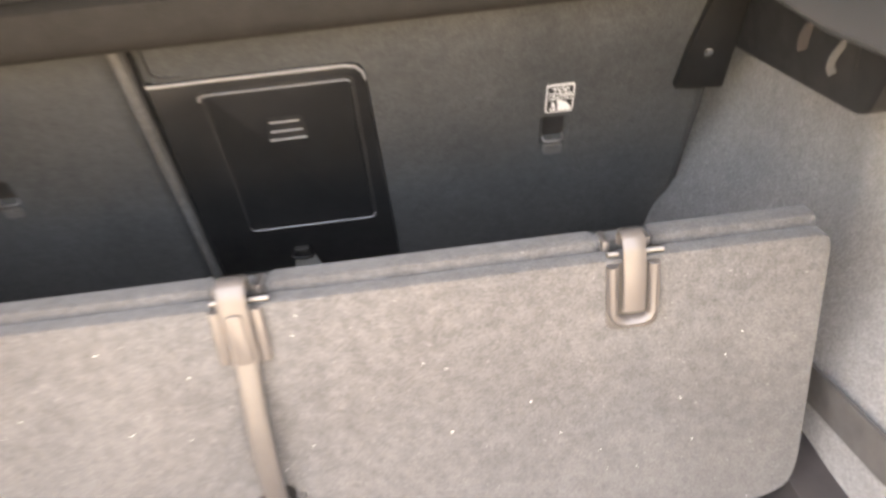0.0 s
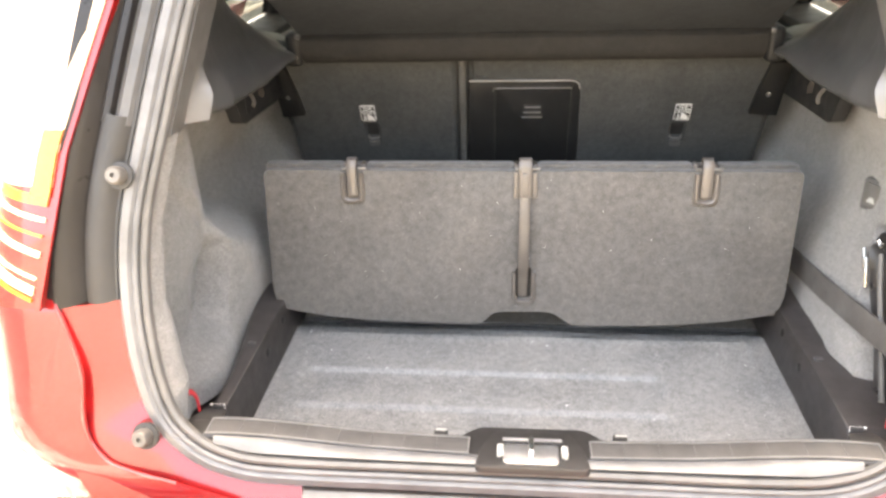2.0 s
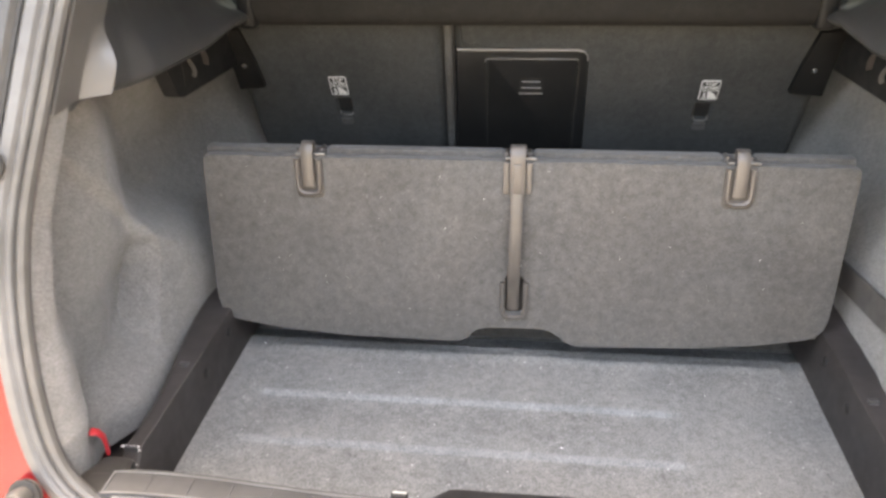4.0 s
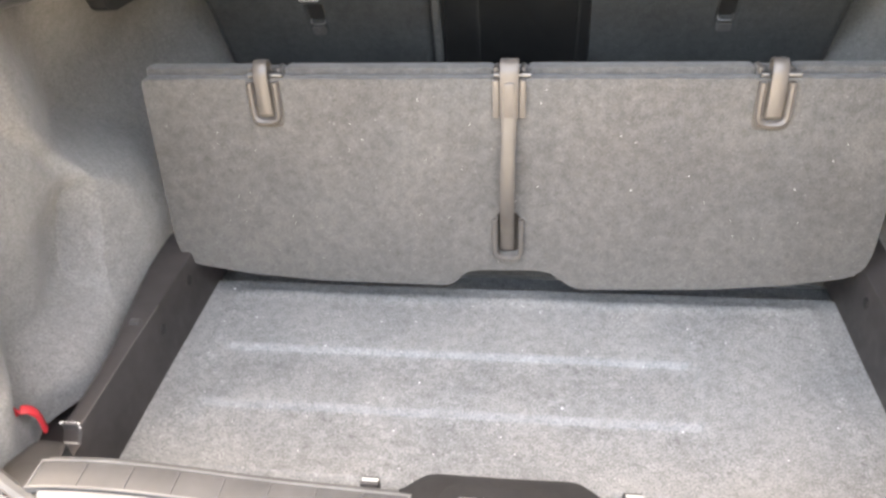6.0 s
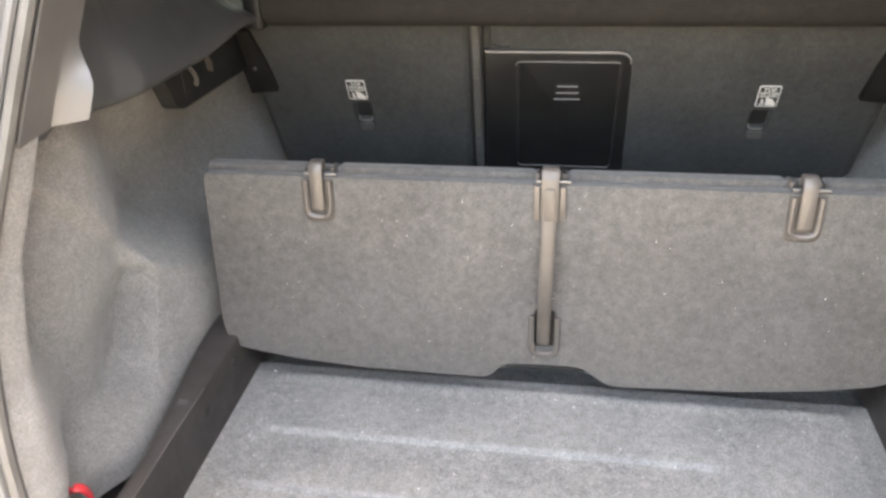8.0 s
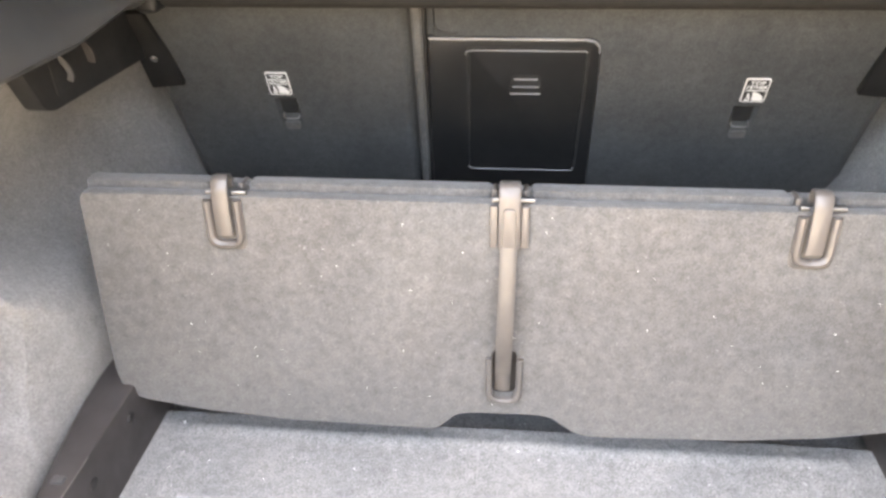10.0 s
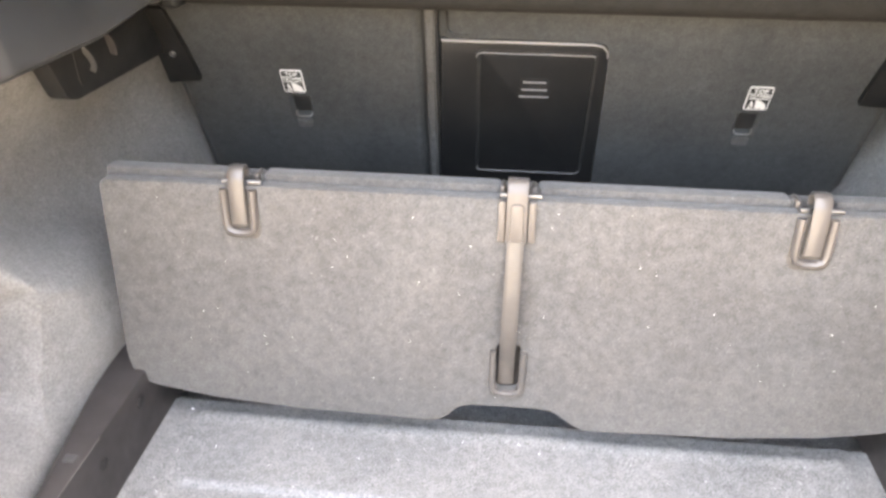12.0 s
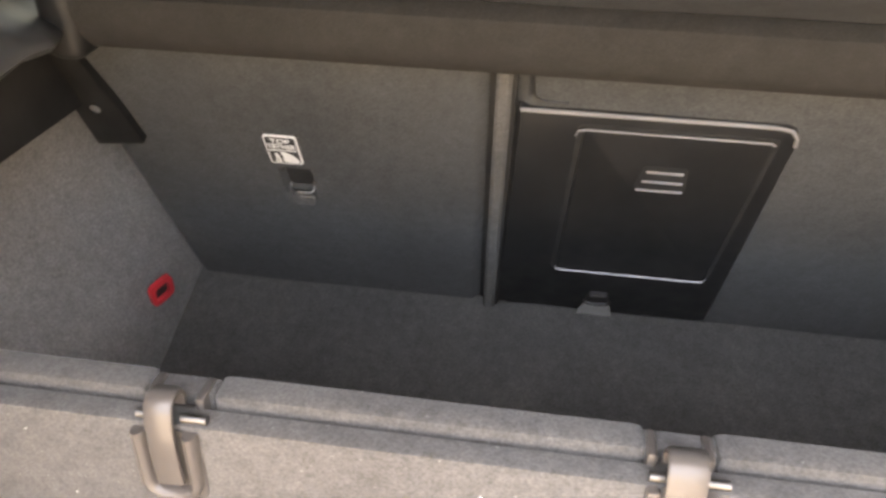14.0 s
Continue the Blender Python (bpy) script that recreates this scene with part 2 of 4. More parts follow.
def ring(outer, inner, z0, z1, m, bm=None):
    """A flat frame between two outlines with the same number of points."""
    bm = bm or bmesh.new()
    k = len(outer)
    rows = [[bm.verts.new(m @ Vector((*p, z))) for p in o] for o, z in ((outer, z0), (outer, z1), (inner, z1), (inner, z0))]
    for a, b in zip(rows, rows[1:]):
        for i in range(k):
            bm.faces.new((a[i], a[(i + 1) % k], b[(i + 1) % k], b[i]))
    return bm


def sweep(path, profile, ref=(0, 0, 1), closed=False, bm=None):
    """A bar with the closed 2D profile along a line of points. The profile's second axis leans to ref."""
    bm = bm or bmesh.new()
    path = [Vector(p) for p in path]
    rows = []
    for i, p in enumerate(path):
        a = path[i - 1] if (i or closed) else p
        b = path[(i + 1) % len(path)] if (i < len(path) - 1 or closed) else p
        t = (b - a).normalized()
        r = Vector(ref(p)) if callable(ref) else Vector(ref)
        side = t.cross(r).normalized()
        up = side.cross(t).normalized()
        rows.append([bm.verts.new(p + side * u + up * v) for u, v in profile])
    k = len(profile)
    pairs = list(zip(rows, rows[1:])) + ([(rows[-1], rows[0])] if closed else [])
    for a, b in pairs:
        for i in range(k):
            bm.faces.new((a[i], a[(i + 1) % k], b[(i + 1) % k], b[i]))
    if not closed:
        bm.faces.new(rows[0][::-1])
        bm.faces.new(rows[-1])
    return bm


def circle(r, k=10, squash=1.0):
    return [(r * math.cos(2 * math.pi * i / k), r * squash * math.sin(2 * math.pi * i / k)) for i in range(k)]


def bezier(points, steps=8):
    """A smooth line through the points."""
    pts = [Vector(p) for p in points]
    out = []
    for i in range(len(pts) - 1):
        p0, p1, p2, p3 = pts[max(0, i - 1)], pts[i], pts[i + 1], pts[min(len(pts) - 1, i + 2)]
        for j in range(steps):
            t = j / steps
            out.append(0.5 * (2 * p1 + (p2 - p0) * t + (2 * p0 - 5 * p1 + 4 * p2 - p3) * t * t + (3 * p1 - p0 - 3 * p2 + p3) * t ** 3))
    out.append(pts[-1])
    return out


def thicken(bm, t):
    """Gives an open surface the thickness t against its normals."""
    bm.normal_update()
    rim = [e for e in bm.edges if len(e.link_faces) == 1]
    faces = bm.faces[:]
    back = {v: bm.verts.new(v.co - v.normal * t) for v in bm.verts[:]}
    for e in rim:
        loop = e.link_loops[0]
        a, b = loop.vert, loop.link_loop_next.vert
        bm.faces.new((b, a, back[a], back[b]))
    for f in faces:
        bm.faces.new([back[v] for v in reversed(f.verts)])
    return bm


def sheet(nu, nv, f, thick=0.0):
    """A surface from f(u, v), 0 to 1 each, given thickness against its normal."""
    bm = bmesh.new()
    vs = [[bm.verts.new(f(i / nu, j / nv)) for j in range(nv + 1)] for i in range(nu + 1)]
    for i in range(nu):
        for j in range(nv):
            bm.faces.new((vs[i][j], vs[i + 1][j], vs[i + 1][j + 1], vs[i][j + 1]))
    if thick:
        thicken(bm, thick)
    return bm


def lathe(profile, m, k=20):
    """Turned round the pose's own z: pairs of radius and height."""
    bm = bmesh.new()
    rows = [[bm.verts.new(m @ Vector((r * math.cos(2 * math.pi * i / k), r * math.sin(2 * math.pi * i / k), z))) for i in range(k)] for r, z in profile]
    for a, b in zip(rows, rows[1:]):
        for i in range(k):
            bm.faces.new((a[i], a[(i + 1) % k], b[(i + 1) % k], b[i]))
    bm.faces.new(rows[0][::-1])
    bm.faces.new(rows[-1])
    return bm


def frame_of(origin, x, up):
    """A pose with its own x along x, y along up, z out of the surface."""
    x, up = Vector(x).normalized(), Vector(up).normalized()
    z = x.cross(up).normalized()
    up = z.cross(x)
    m = Matrix((x, up, z)).transposed().to_4x4()
    m.translation = origin
    return m


# the raised board's plane, the seat back's plane and the tailgate opening's plane
BOARD = frame_of((0, -0.0511, 0), (1, 0, 0), (0, 0.1, 1))
SEAT = frame_of((0, 0.5355, 0), (1, 0, 0), (0, -0.419, 1))
SEAT_S = math.hypot(1, 0.419)


def seat_xy(x, z):
    """A point of the seat back, from x and the height z, in the seat plane's own x and y."""
    return (x, z * SEAT_S)


def y_open(z):
    return -0.555 + 0.42 * (z - 0.08)


# ---- ground and load floor ----
structure("ground", block((160, 160, 0.2), pose(0, 0, -0.72), 0), M_GROUND, "pale paving in bright sun under the car, blotched to mottle reflections", "ground")


def floor_height(x, y):
    h = 0.0
    inside = smooth(-0.455, -0.440, x) * (1 - smooth(0.265, 0.278, x))
    for yr in (-0.149, -0.268, -0.387):
        low = smooth(yr + 0.008, yr - 0.006, y) if y > yr - 0.006 else 1 - smooth(yr - 0.006, yr - 0.095, y)
        h -= 0.0075 * inside * low
    edge = smooth(-0.475, -0.46, x) * (1 - smooth(0.468, 0.482, x))
    h += 0.0038 * edge * math.exp(-((y + 0.018) / 0.011) ** 2)
    h -= 0.040 * smooth(0.010, 0.028, y)
    h += 0.0025 * (math.exp(-((x + 0.468) / 0.010) ** 2) + math.exp(-((x - 0.472) / 0.010) ** 2))
    return h + 0.0012 * noise.noise((x * 9, y * 9, 0))


structure("floor", sheet(150, 180, lambda u, v: (-0.55 + 1.10 * u, -0.50 + 0.60 * v, floor_height(-0.55 + 1.10 * u, -0.50 + 0.60 * v)), 0.01),
          M_FLOOR, "grey felt-carpeted boot floor with pressed ribs", "floor")
FLOOR = bpy.data.objects["floor"]
for yr, x1 in ((-0.149, 0.268), (-0.268, 0.270), (-0.387, 0.270)):
    a, b = -0.440, x1
    crest = sheet(90, 4, lambda u, v: (a + (b - a) * u, yr - 0.004 + 0.010 * v + 0.0006 * noise.noise((u * 40, yr * 50, 2)),
                                       floor_height(a + (b - a) * u, yr - 0.004 + 0.010 * v) + 0.0004 + 0.0022 * math.sin(math.pi * v)), 0.001)
    part("pressed_rib", crest, M_RIB, FLOOR, "pale crest of a pressed rib")
structure("floor_front", sheet(40, 20, lambda u, v: (-0.62 + 1.24 * u, 0.075 + 0.45 * v, -0.02 + 0.135 * v + 0.003 * noise.noise((u * 7, v * 4, 3))), 0.01),
          M_FLAP, "black carpet flap between the raised board and seat", "floor")


# unseen walls added round the car to hold back light near the horizon
for nm, size, m in (("wall_blocker_back", (14.0, 0.25, 3.0), pose(0, -6.0, 0.88)), ("wall_blocker_left", (0.25, 7.5, 3.0), pose(-7.0, -2.4, 0.88)), ("wall_blocker_right", (0.25, 9.0, 4.2), pose(4.0, -1.6, 1.48))):
    structure(nm, block(size, m, 0.01), M_DARKWALL if nm.endswith("right") else M_PLASTER, "unseen plain wall added to block low sky light", "wall")


# ---- side walls ----
RIDGE = [(0.05, -0.21), (0.106, -0.19), (0.146, -0.165), (0.21, -0.14), (0.273, -0.125), (0.335, -0.14), (0.40, -0.19), (0.485, -0.265), (0.57, -0.33)]
SEAL_X = [(0.100, 0.40), (0.113, 0.449), (0.141, 0.514), (0.194, 0.560), (0.312, 0.589), (0.446, 0.590), (0.594, 0.556), (0.755, 0.513), (0.90, 0.465)]


def wall_right_depth(y, z):
    w = 0.606 - 0.035 * (1 - smooth(0.08, 0.42, z)) * smooth(-0.30, -0.12, y)
    w -= 0.018 * (1 - smooth(0.08, 0.20, z)) * (1 - smooth(-0.20, -0.13, y))
    w -= 0.018 * smooth(0.1, 0.45, y) * (1 - smooth(0.1, 0.3, z))
    w += 0.058 * smooth(-0.04, 0.22, y) * smooth(0.16, 0.32, z) - 0.022 * smooth(0.05, 0.35, y)
    w += 0.026 * smooth(0.2, 0.36, z) * (1 - smooth(0.45, 0.54, z)) * (1 - smooth(-0.02, 0.14, y))
    front = lerp_table([(0.06, -0.285), (0.33, -0.135)], z)
    w += 0.10 * smooth(0, 0.02, front - y) * smooth(0, 0.03, y + 0.42) * (1 - smooth(0.325, 0.345, z))
    near = 1 - smooth(0.0, 0.07, y - y_open(z))
    return w + (max(lerp_table(SEAL_X, z), 0.556) + 0.004 - w) * near


def wall_left_depth(y, z):
    """Wheel-arch column below, a softer pillar above, an arched panel sunk behind the opening's lip."""
    hi = smooth(0.22, 0.35, z)
    turn = -0.055 - 0.125 * hi
    w = 0.575 + 0.036 * hi + (0.30 - 0.14 * hi) * min(0.13, max(0.0, turn - y)) + 0.10 * max(0.0, turn - 0.13 - y)
    w += 0.095 * smooth(turn - 0.01, turn + 0.21, y) * smooth(0.14, 0.30, z) * (1 - 0.70 * smooth(0.36, 0.53, z) * smooth(-0.12, 0.10, y)) - 0.030 * smooth(0.28, 0.50, y) * smooth(0.15, 0.31, z)
    w += 0.020 * smooth(0.02, 0.20, y) * (1 - smooth(0.15, 0.30, z))
    ridge = lerp_table(RIDGE, z) + 0.012
    sunk = smooth(0, 0.010 + 0.020 * hi, ridge - y)
    w += smooth(0.09, 0.16, z) * sunk * (0.016 - 0.006 * hi + 0.050 * smooth(-0.13, 0.0, y - ridge) * (1 - 0.9 * hi))
    w -= 0.028 * smooth(-0.460, -0.430, y) * (1 - smooth(0.095, 0.145, z)) * (1 - smooth(-0.24, -0.15, y))
    foot = 0.556 + 0.036 * smooth(-0.34, -0.02, y)  # the felt runs down to the floor ledge
    w += (foot - w) * 0.7 * (1 - smooth(0.080, 0.165, z)) * smooth(-0.38, -0.29, y) * (1 - smooth(-0.02, 0.06, y))
    rim, d = max(lerp_table(SEAL_X, z), 0.556) + 0.004, y - y_open(z)
    edge = rim - 0.006
    if d < 0.044:
        return rim + (edge - rim) * smooth(0.0, 0.044, d)
    return edge + (w - edge) * smooth(0.044, 0.070 + 0.13 * (1 - smooth(0.20, 0.40, z)), d)


def wall_point(u, v, right):
    z = 0.055 + 0.52 * v
    y0 = y_open(z) + 0.004
    y = y0 + (0.60 - y0) * u ** 1.35
    w = (wall_right_depth if right else wall_left_depth)(y, z) + 0.0015 * noise.noise((y * 20, z * 20, 7 if right else 2))
    return (w if right else -w, y, z)


structure("wall_left", sheet(220, 130, lambda u, v: wall_point(u, v, False), 0.012), M_SIDE, "grey felt side trim with a moulded recess", "wall")
structure("wall_right", sheet(130, 80, lambda u, v: wall_point(u, v, True), -0.012), M_SIDE, "grey felt side trim with a side pocket", "wall")


# ---- dark ledges along both sides of the floor ----
def side_rail(sign):
    t = thing("support_rail", (sign * 0.56, -0.2, 0.0), "black plastic support ledge beside the boot floor", "rail", "side rails")
    prof = [(0.517, -0.006), (0.520, 0.050), (0.5225, 0.092), (0.5245, 0.0975), (0.529, 0.0995), (0.544, 0.0990), (0.5475, 0.0960), (0.549, 0.050), (0.552, 0.030), (0.640, 0.028), (0.640, -0.006)]
    if sign > 0:  # broad flat top up to the felt
        prof = prof[:5] + [(0.556, 0.0985), (0.585, 0.098), (0.612, 0.097), (0.640, 0.096), (0.640, -0.006)]
    bm = bmesh.new()
    ys = [-0.455, -0.42, -0.405] + [-0.36 + 0.04 * i for i in range(13)]
    rows = []
    for y in ys:
        low = y < -0.41
        wide = 0.036 * smooth(-0.34, -0.02, y)  # the ledge broadens towards the raised board
        rows.append([bm.verts.new((sign * (x + wide * (sign < 0 and 0.54 < x < 0.56)), y, min(z, 0.078) if low else z)) for x, z in prof])
    k = len(prof)
    for a, b in zip(rows, rows[1:]):
        for i in range(k):
            bm.faces.new((a[i], a[(i + 1) % k], b[(i + 1) % k], b[i]))
    bm.faces.new(rows[0])
    bm.faces.new(rows[-1][::-1])
    part("ledge", bm, M_RAIL, t)
    part("end_clip", block((0.022, 0.005, 0.026), pose(sign * 0.536, -0.4075, 0.089), 0.0015), M_GREYPL, t, "worn grey clip edge")
    if sign < 0:
        # the highlight along the ledge's inner top edge, as a paler bead
        part("edge_highlight_bead", sweep([(sign * (0.5235 + 0.0004 * math.sin(40 * y)), y, 0.0982) for y in [-0.405 + 0.23 * i / 12 for i in range(13)]], circle(0.0011, 6)), M_RIM, t, "pale bead put in for the edge's highlight")
    part("end_edge", block((0.026, 0.0034, 0.0030), pose(sign * 0.538, -0.4065, 0.1003), 0.0006, 1), M_WHITE, t, "white edge of the clip")
    part("end_edge", block((0.0020, 0.0022, 0.020), pose(sign * 0.5245, -0.4075, 0.089, 0, 8 * sign, 0), 0.0006, 1), M_WHITE, t, "white inner edge of the clip")
    part("end_edge", block((0.020, 0.0030, 0.0020), pose(sign * 0.536, -0.419, 0.0785), 0.0006, 1), M_GREYTAB, t, "pale lower edge of the clip")
    for y, z in ((-0.075, 0.068), (-0.185, 0.060)):
        part("plug", lathe([(0.009, 0.0), (0.009, 0.002), (0.006, 0.0035)], frame_of((sign * 0.5215, y, z), (0, -sign, 0), (0, 0, 1)), 14), M_BLACK, t)
    part("lug", block((0.016, 0.012, 0.006), pose(sign * 0.540, -0.215, 0.1005), 0.002), M_GREYPL, t, "small scuffed lug")


side_rail(-1)
side_rail(1)


# ---- rear sill ----
def sill_y(x):
    return -0.5025 + 0.16 * x ** 2 - 0.64 * x ** 4


def sill_top(x):
    """How far the sill rises towards its ends."""
    return 0.025 * smooth(0.22, 0.60, abs(x))


sill = thing("rear_sill", (0, -0.48, 0.0), "black plastic boot sill with ribbed scuff plates", "sill")


def sill_bump(x):
    """The middle of the sill reaches further in round the lock."""
    return 0.030 * (1 - smooth(0.075, 0.125, abs(x - 0.012)))


def sill_point(u, v):
    x = -0.535 + 1.07 * u
    y1 = sill_y(x) + 0.016 + sill_bump(x)
    prof = [(y1, -0.004), (y1 - 0.001, 0.110), (y1 - 0.004, 0.118), (y1 - 0.011, 0.121), (sill_y(x) - 0.027, 0.121), (sill_y(x) - 0.031, 0.117), (sill_y(x) - 0.033, 0.08)]
    i = min(len(prof) - 2, int(v * (len(prof) - 1)))
    f = v * (len(prof) - 1) - i
    y, z = prof[i][0] + (prof[i + 1][0] - prof[i][0]) * f, prof[i][1] + (prof[i + 1][1] - prof[i][1]) * f
    return (x, y, z + sill_top(x) * (z > 0.08))


part("trim_body", sheet(90, 6, sill_point), M_BLACK, sill)
for a, b in ((-0.505, -0.085), (0.100, 0.525)):
    plate = part("scuff_plate", sheet(30, 3, lambda u, v: (a + (b - a) * u, sill_y(a + (b - a) * u) - 0.028 + 0.034 * v, 0.1225 + sill_top(a + (b - a) * u) + 0.0015 * math.sin(math.pi * v)), 0.002), M_SCUFF, sill, "dull grey ribbed plate")
    for off in (0.0065, -0.0285):
        part("bright_edge", sweep([(x, sill_y(x) + off, 0.1245 + sill_top(x)) for x in [a + (b - a) * i / 24 for i in range(25)]], [(-0.0012, -0.001), (0.0012, -0.001), (0.0009, 0.0012), (-0.0009, 0.0012)]), M_SCUFFEDGE, plate, "bright edge of the plate")
    for e in (a + 0.002, b - 0.002):
        part("bright_edge", sweep([(e, sill_y(e) - 0.028, 0.1245 + sill_top(e)), (e, sill_y(e) + 0.006, 0.1245 + sill_top(e))], [(-0.0012, -0.001), (0.0012, -0.001), (0.0009, 0.0012), (-0.0009, 0.0012)]), M_SCUFFEDGE, plate, "bright edge of the plate")
    n = 8
    for i in range(1, n):
        x = a + (b - a) * i / n
        part("rib", block((0.0014, 0.030, 0.0012), pose(x, sill_y(x) - 0.011, 0.1240 + sill_top(x)), 0.0003, 1), M_GREYPL, plate)
for sg in (-1, 1):
    cap = [(sg * x, y) for x, y in ((0.490, -0.466), (0.532, -0.463), (0.553, -0.505), (0.540, -0.524), (0.490, -0.530))]
    part("end_cap", prism(rounded(cap if sg < 0 else cap[::-1], 0.010, 3), 0.085, 0.1405, pose(0, 0, 0), 0.004), M_BLACK, sill)
part("inner_ridge", sweep([(x, sill_y(x) + 0.0125, 0.1205 + sill_top(x)) for x in [-0.50 + 0.40 * i / 20 for i in range(21)]], circle(0.0016, 6)), M_SCUFF, sill)
part("inner_ridge", sweep([(x, sill_y(x) + 0.0125, 0.1205 + sill_top(x)) for x in [0.115 + 0.40 * i / 20 for i in range(21)]], circle(0.0016, 6)), M_SCUFF, sill)
for x in (-0.134, 0.150):
    peg = part("floor_peg", block((0.022, 0.012, 0.018), pose(x, sill_y(x) + 0.021, 0.116), 0.003), M_BLACK, sill)
    part("peg_top", block((0.019, 0.004, 0.0015), pose(x + 0.001, sill_y(x) + 0.021, 0.1255), 0.0005, 1), M_GREYTAB, peg, "pale strip on the peg's top")

lock = thing("tailgate_lock", (0.012, -0.49, 0.09), "metal tailgate striker in a black plastic housing", "lock")
part("housing", prism(rounded([(-0.088, -0.044), (-0.080, 0.0), (-0.058, 0.040), (0.058, 0.040), (0.080, 0.0), (0.088, -0.044)], 0.012), 0.0, 0.012, pose(0.012, -0.516, 0.114), 0.003), M_BLACK, lock)
part("recess", block((0.096, 0.052, 0.004), pose(0.012, -0.531, 0.1265), 0.001), M_RUBLINE, lock)
part("latch_plate", prism(rounded([(-0.042, -0.022), (-0.042, 0.016), (0.042, 0.016), (0.042, -0.022)], 0.008), 0.0, 0.008, pose(0.010, -0.532, 0.126), 0.002), M_BRIGHT, lock, "bright pressed striker plate")
part("striker", sweep(bezier([(0.010, -0.511, 0.128), (0.010, -0.513, 0.142), (0.010, -0.531, 0.145), (0.010, -0.548, 0.142), (0.010, -0.550, 0.128)], 5), circle(0.0042, 8), (1, 0, 0)), M_STEEL, lock, "bright steel striker bar")
part("top_edge", block((0.092, 0.005, 0.005), pose(0.012, -0.500, 0.1285), 0.0015), M_BRIGHT, lock)
for dx in (-0.049, 0.049):
    part("side_block", block((0.010, 0.020, 0.012), pose(0.012 + dx, -0.529, 0.131), 0.002), M_GREYTAB, lock)

# ---- raised, folded load floor board ----
board = thing("folding_floor_board", (0, -0.04, 0.06), "grey carpeted folding boot floor standing upright, folded double", "floor board")
OUT = [(-0.5400, 0.393), (-0.5480, 0.122), (-0.540, 0.088), (-0.515, 0.0745), (-0.42, 0.060), (-0.305, 0.0515), (-0.100, 0.050), (-0.086, 0.057), (-0.068, 0.076), (-0.050, 0.081),
       (0.040, 0.083), (0.062, 0.079), (0.090, 0.058), (0.108, 0.050), (0.303, 0.0575), (0.42, 0.070), (0.497, 0.085), (0.520, 0.097), (0.5285, 0.125), (0.5320, 0.393)]
RAD = [0.014, 0.02, 0.012, 0.01, 0, 0, 0.008, 0.006, 0.006, 0.008, 0.008, 0.006, 0.006, 0.008, 0, 0, 0.01, 0.012, 0.02, 0.014]
def grown(outline, d):
    """The outline moved outwards by d."""
    out = []
    k = len(outline)
    turn = sum(outline[i - 1][0] * outline[i][1] - outline[i][0] * outline[i - 1][1] for i in range(k))
    for i, p in enumerate(outline):
        t = Vector(outline[(i + 1) % k]) - Vector(outline[i - 1])
        n = Vector((t.y, -t.x)).normalized() * (d if turn > 0 else -d)
        out.append((p[0] + n.x, p[1] + n.y))
    return out


def leaf_with_pocket(outline, pocket, depth, m):
    """A soft-edged board with one pocket sunk into its face."""
    bm = bmesh.new()
    steps = [(outline, -0.019), (outline, -0.0045), (grown(outline, -0.0013), -0.0013), (grown(outline, -0.0045), 0.0)]
    hole = [(grown(pocket, 0.002), 0.0), (pocket, -0.002), (pocket, -depth)]
    loops = [[bm.verts.new((x, y, z)) for x, y in o] for o, z in steps]
    inner = [[bm.verts.new((x, y, z)) for x, y in o] for o, z in hole]
    for rows in (loops, inner):
        for a, b in zip(rows, rows[1:]):
            for i in range(len(a)):
                bm.faces.new((a[i], a[(i + 1) % len(a)], b[(i + 1) % len(a)], b[i]))
    bm.faces.new(loops[0][::-1])
    bm.faces.new(inner[-1])
    edges = []
    for row in (loops[-1], inner[0]):
        for i in range(len(row)):
            edges.append(bm.edges.get((row[i], row[(i + 1) % len(row)])))
    bmesh.ops.triangle_fill(bm, use_beauty=True, edges=edges)
    bmesh.ops.transform(bm, matrix=m, verts=bm.verts[:])
    return bm


POCKET = rounded([(-0.0195, 0.112), (0.0135, 0.112), (0.0135, 0.186), (-0.0195, 0.186)], 0.010, 4)
part("front_leaf", leaf_with_pocket(rounded(OUT, RAD, 3), POCKET, 0.013, BOARD), M_BOARD, board)
rear = bmesh.new()
lo, hi = 0.075, 0.4015
for a, b in ((-0.5415, -0.377), (-0.328, -0.0245), (0.0225, 0.325), (0.374, 0.530)):
    prism(rounded([(a, lo), (b, lo), (b, hi), (a, hi)], 0.006, 2), -0.047, -0.024, BOARD, 0.006, 2, rear)
prism([(-0.538, lo), (0.530, lo), (0.530, 0.372), (-0.538, 0.372)], -0.044, -0.026, BOARD, 0.0, 2, rear)
part("rear_leaf", rear, M_BOARD, board)


def u_loop(half, top, bottom, corner):
    """A U-shaped line, open at the top, in a surface's own x and y."""
    return [(-half, top), (-half, bottom + corner), (-half + corner * 0.3, bottom + corner * 0.3), (-half + corner, bottom), (half - corner, bottom), (half - corner * 0.3, bottom + corner * 0.3), (half, bottom + corner), (half, top)]


def on_board(pts, z, dx=0.0):
    return [BOARD @ Vector((x + dx, y, z)) for x, y in pts]


OUTN = BOARD.to_3x3() @ Vector((0, 0, 1))
RIM = [(-0.0042, -0.004), (0.0042, -0.004), (0.0042, 0.0022), (0.0022, 0.0045), (-0.0022, 0.0045), (-0.0042, 0.0022)]


HINGE_RIM = [(-0.0050, -0.006), (0.0050, -0.006), (0.0050, 0.0010), (0.0042, 0.0038), (0.0024, 0.0056), (0.0, 0.0062), (-0.0024, 0.0050), (-0.0042, 0.0026), (-0.0050, -0.0005)]


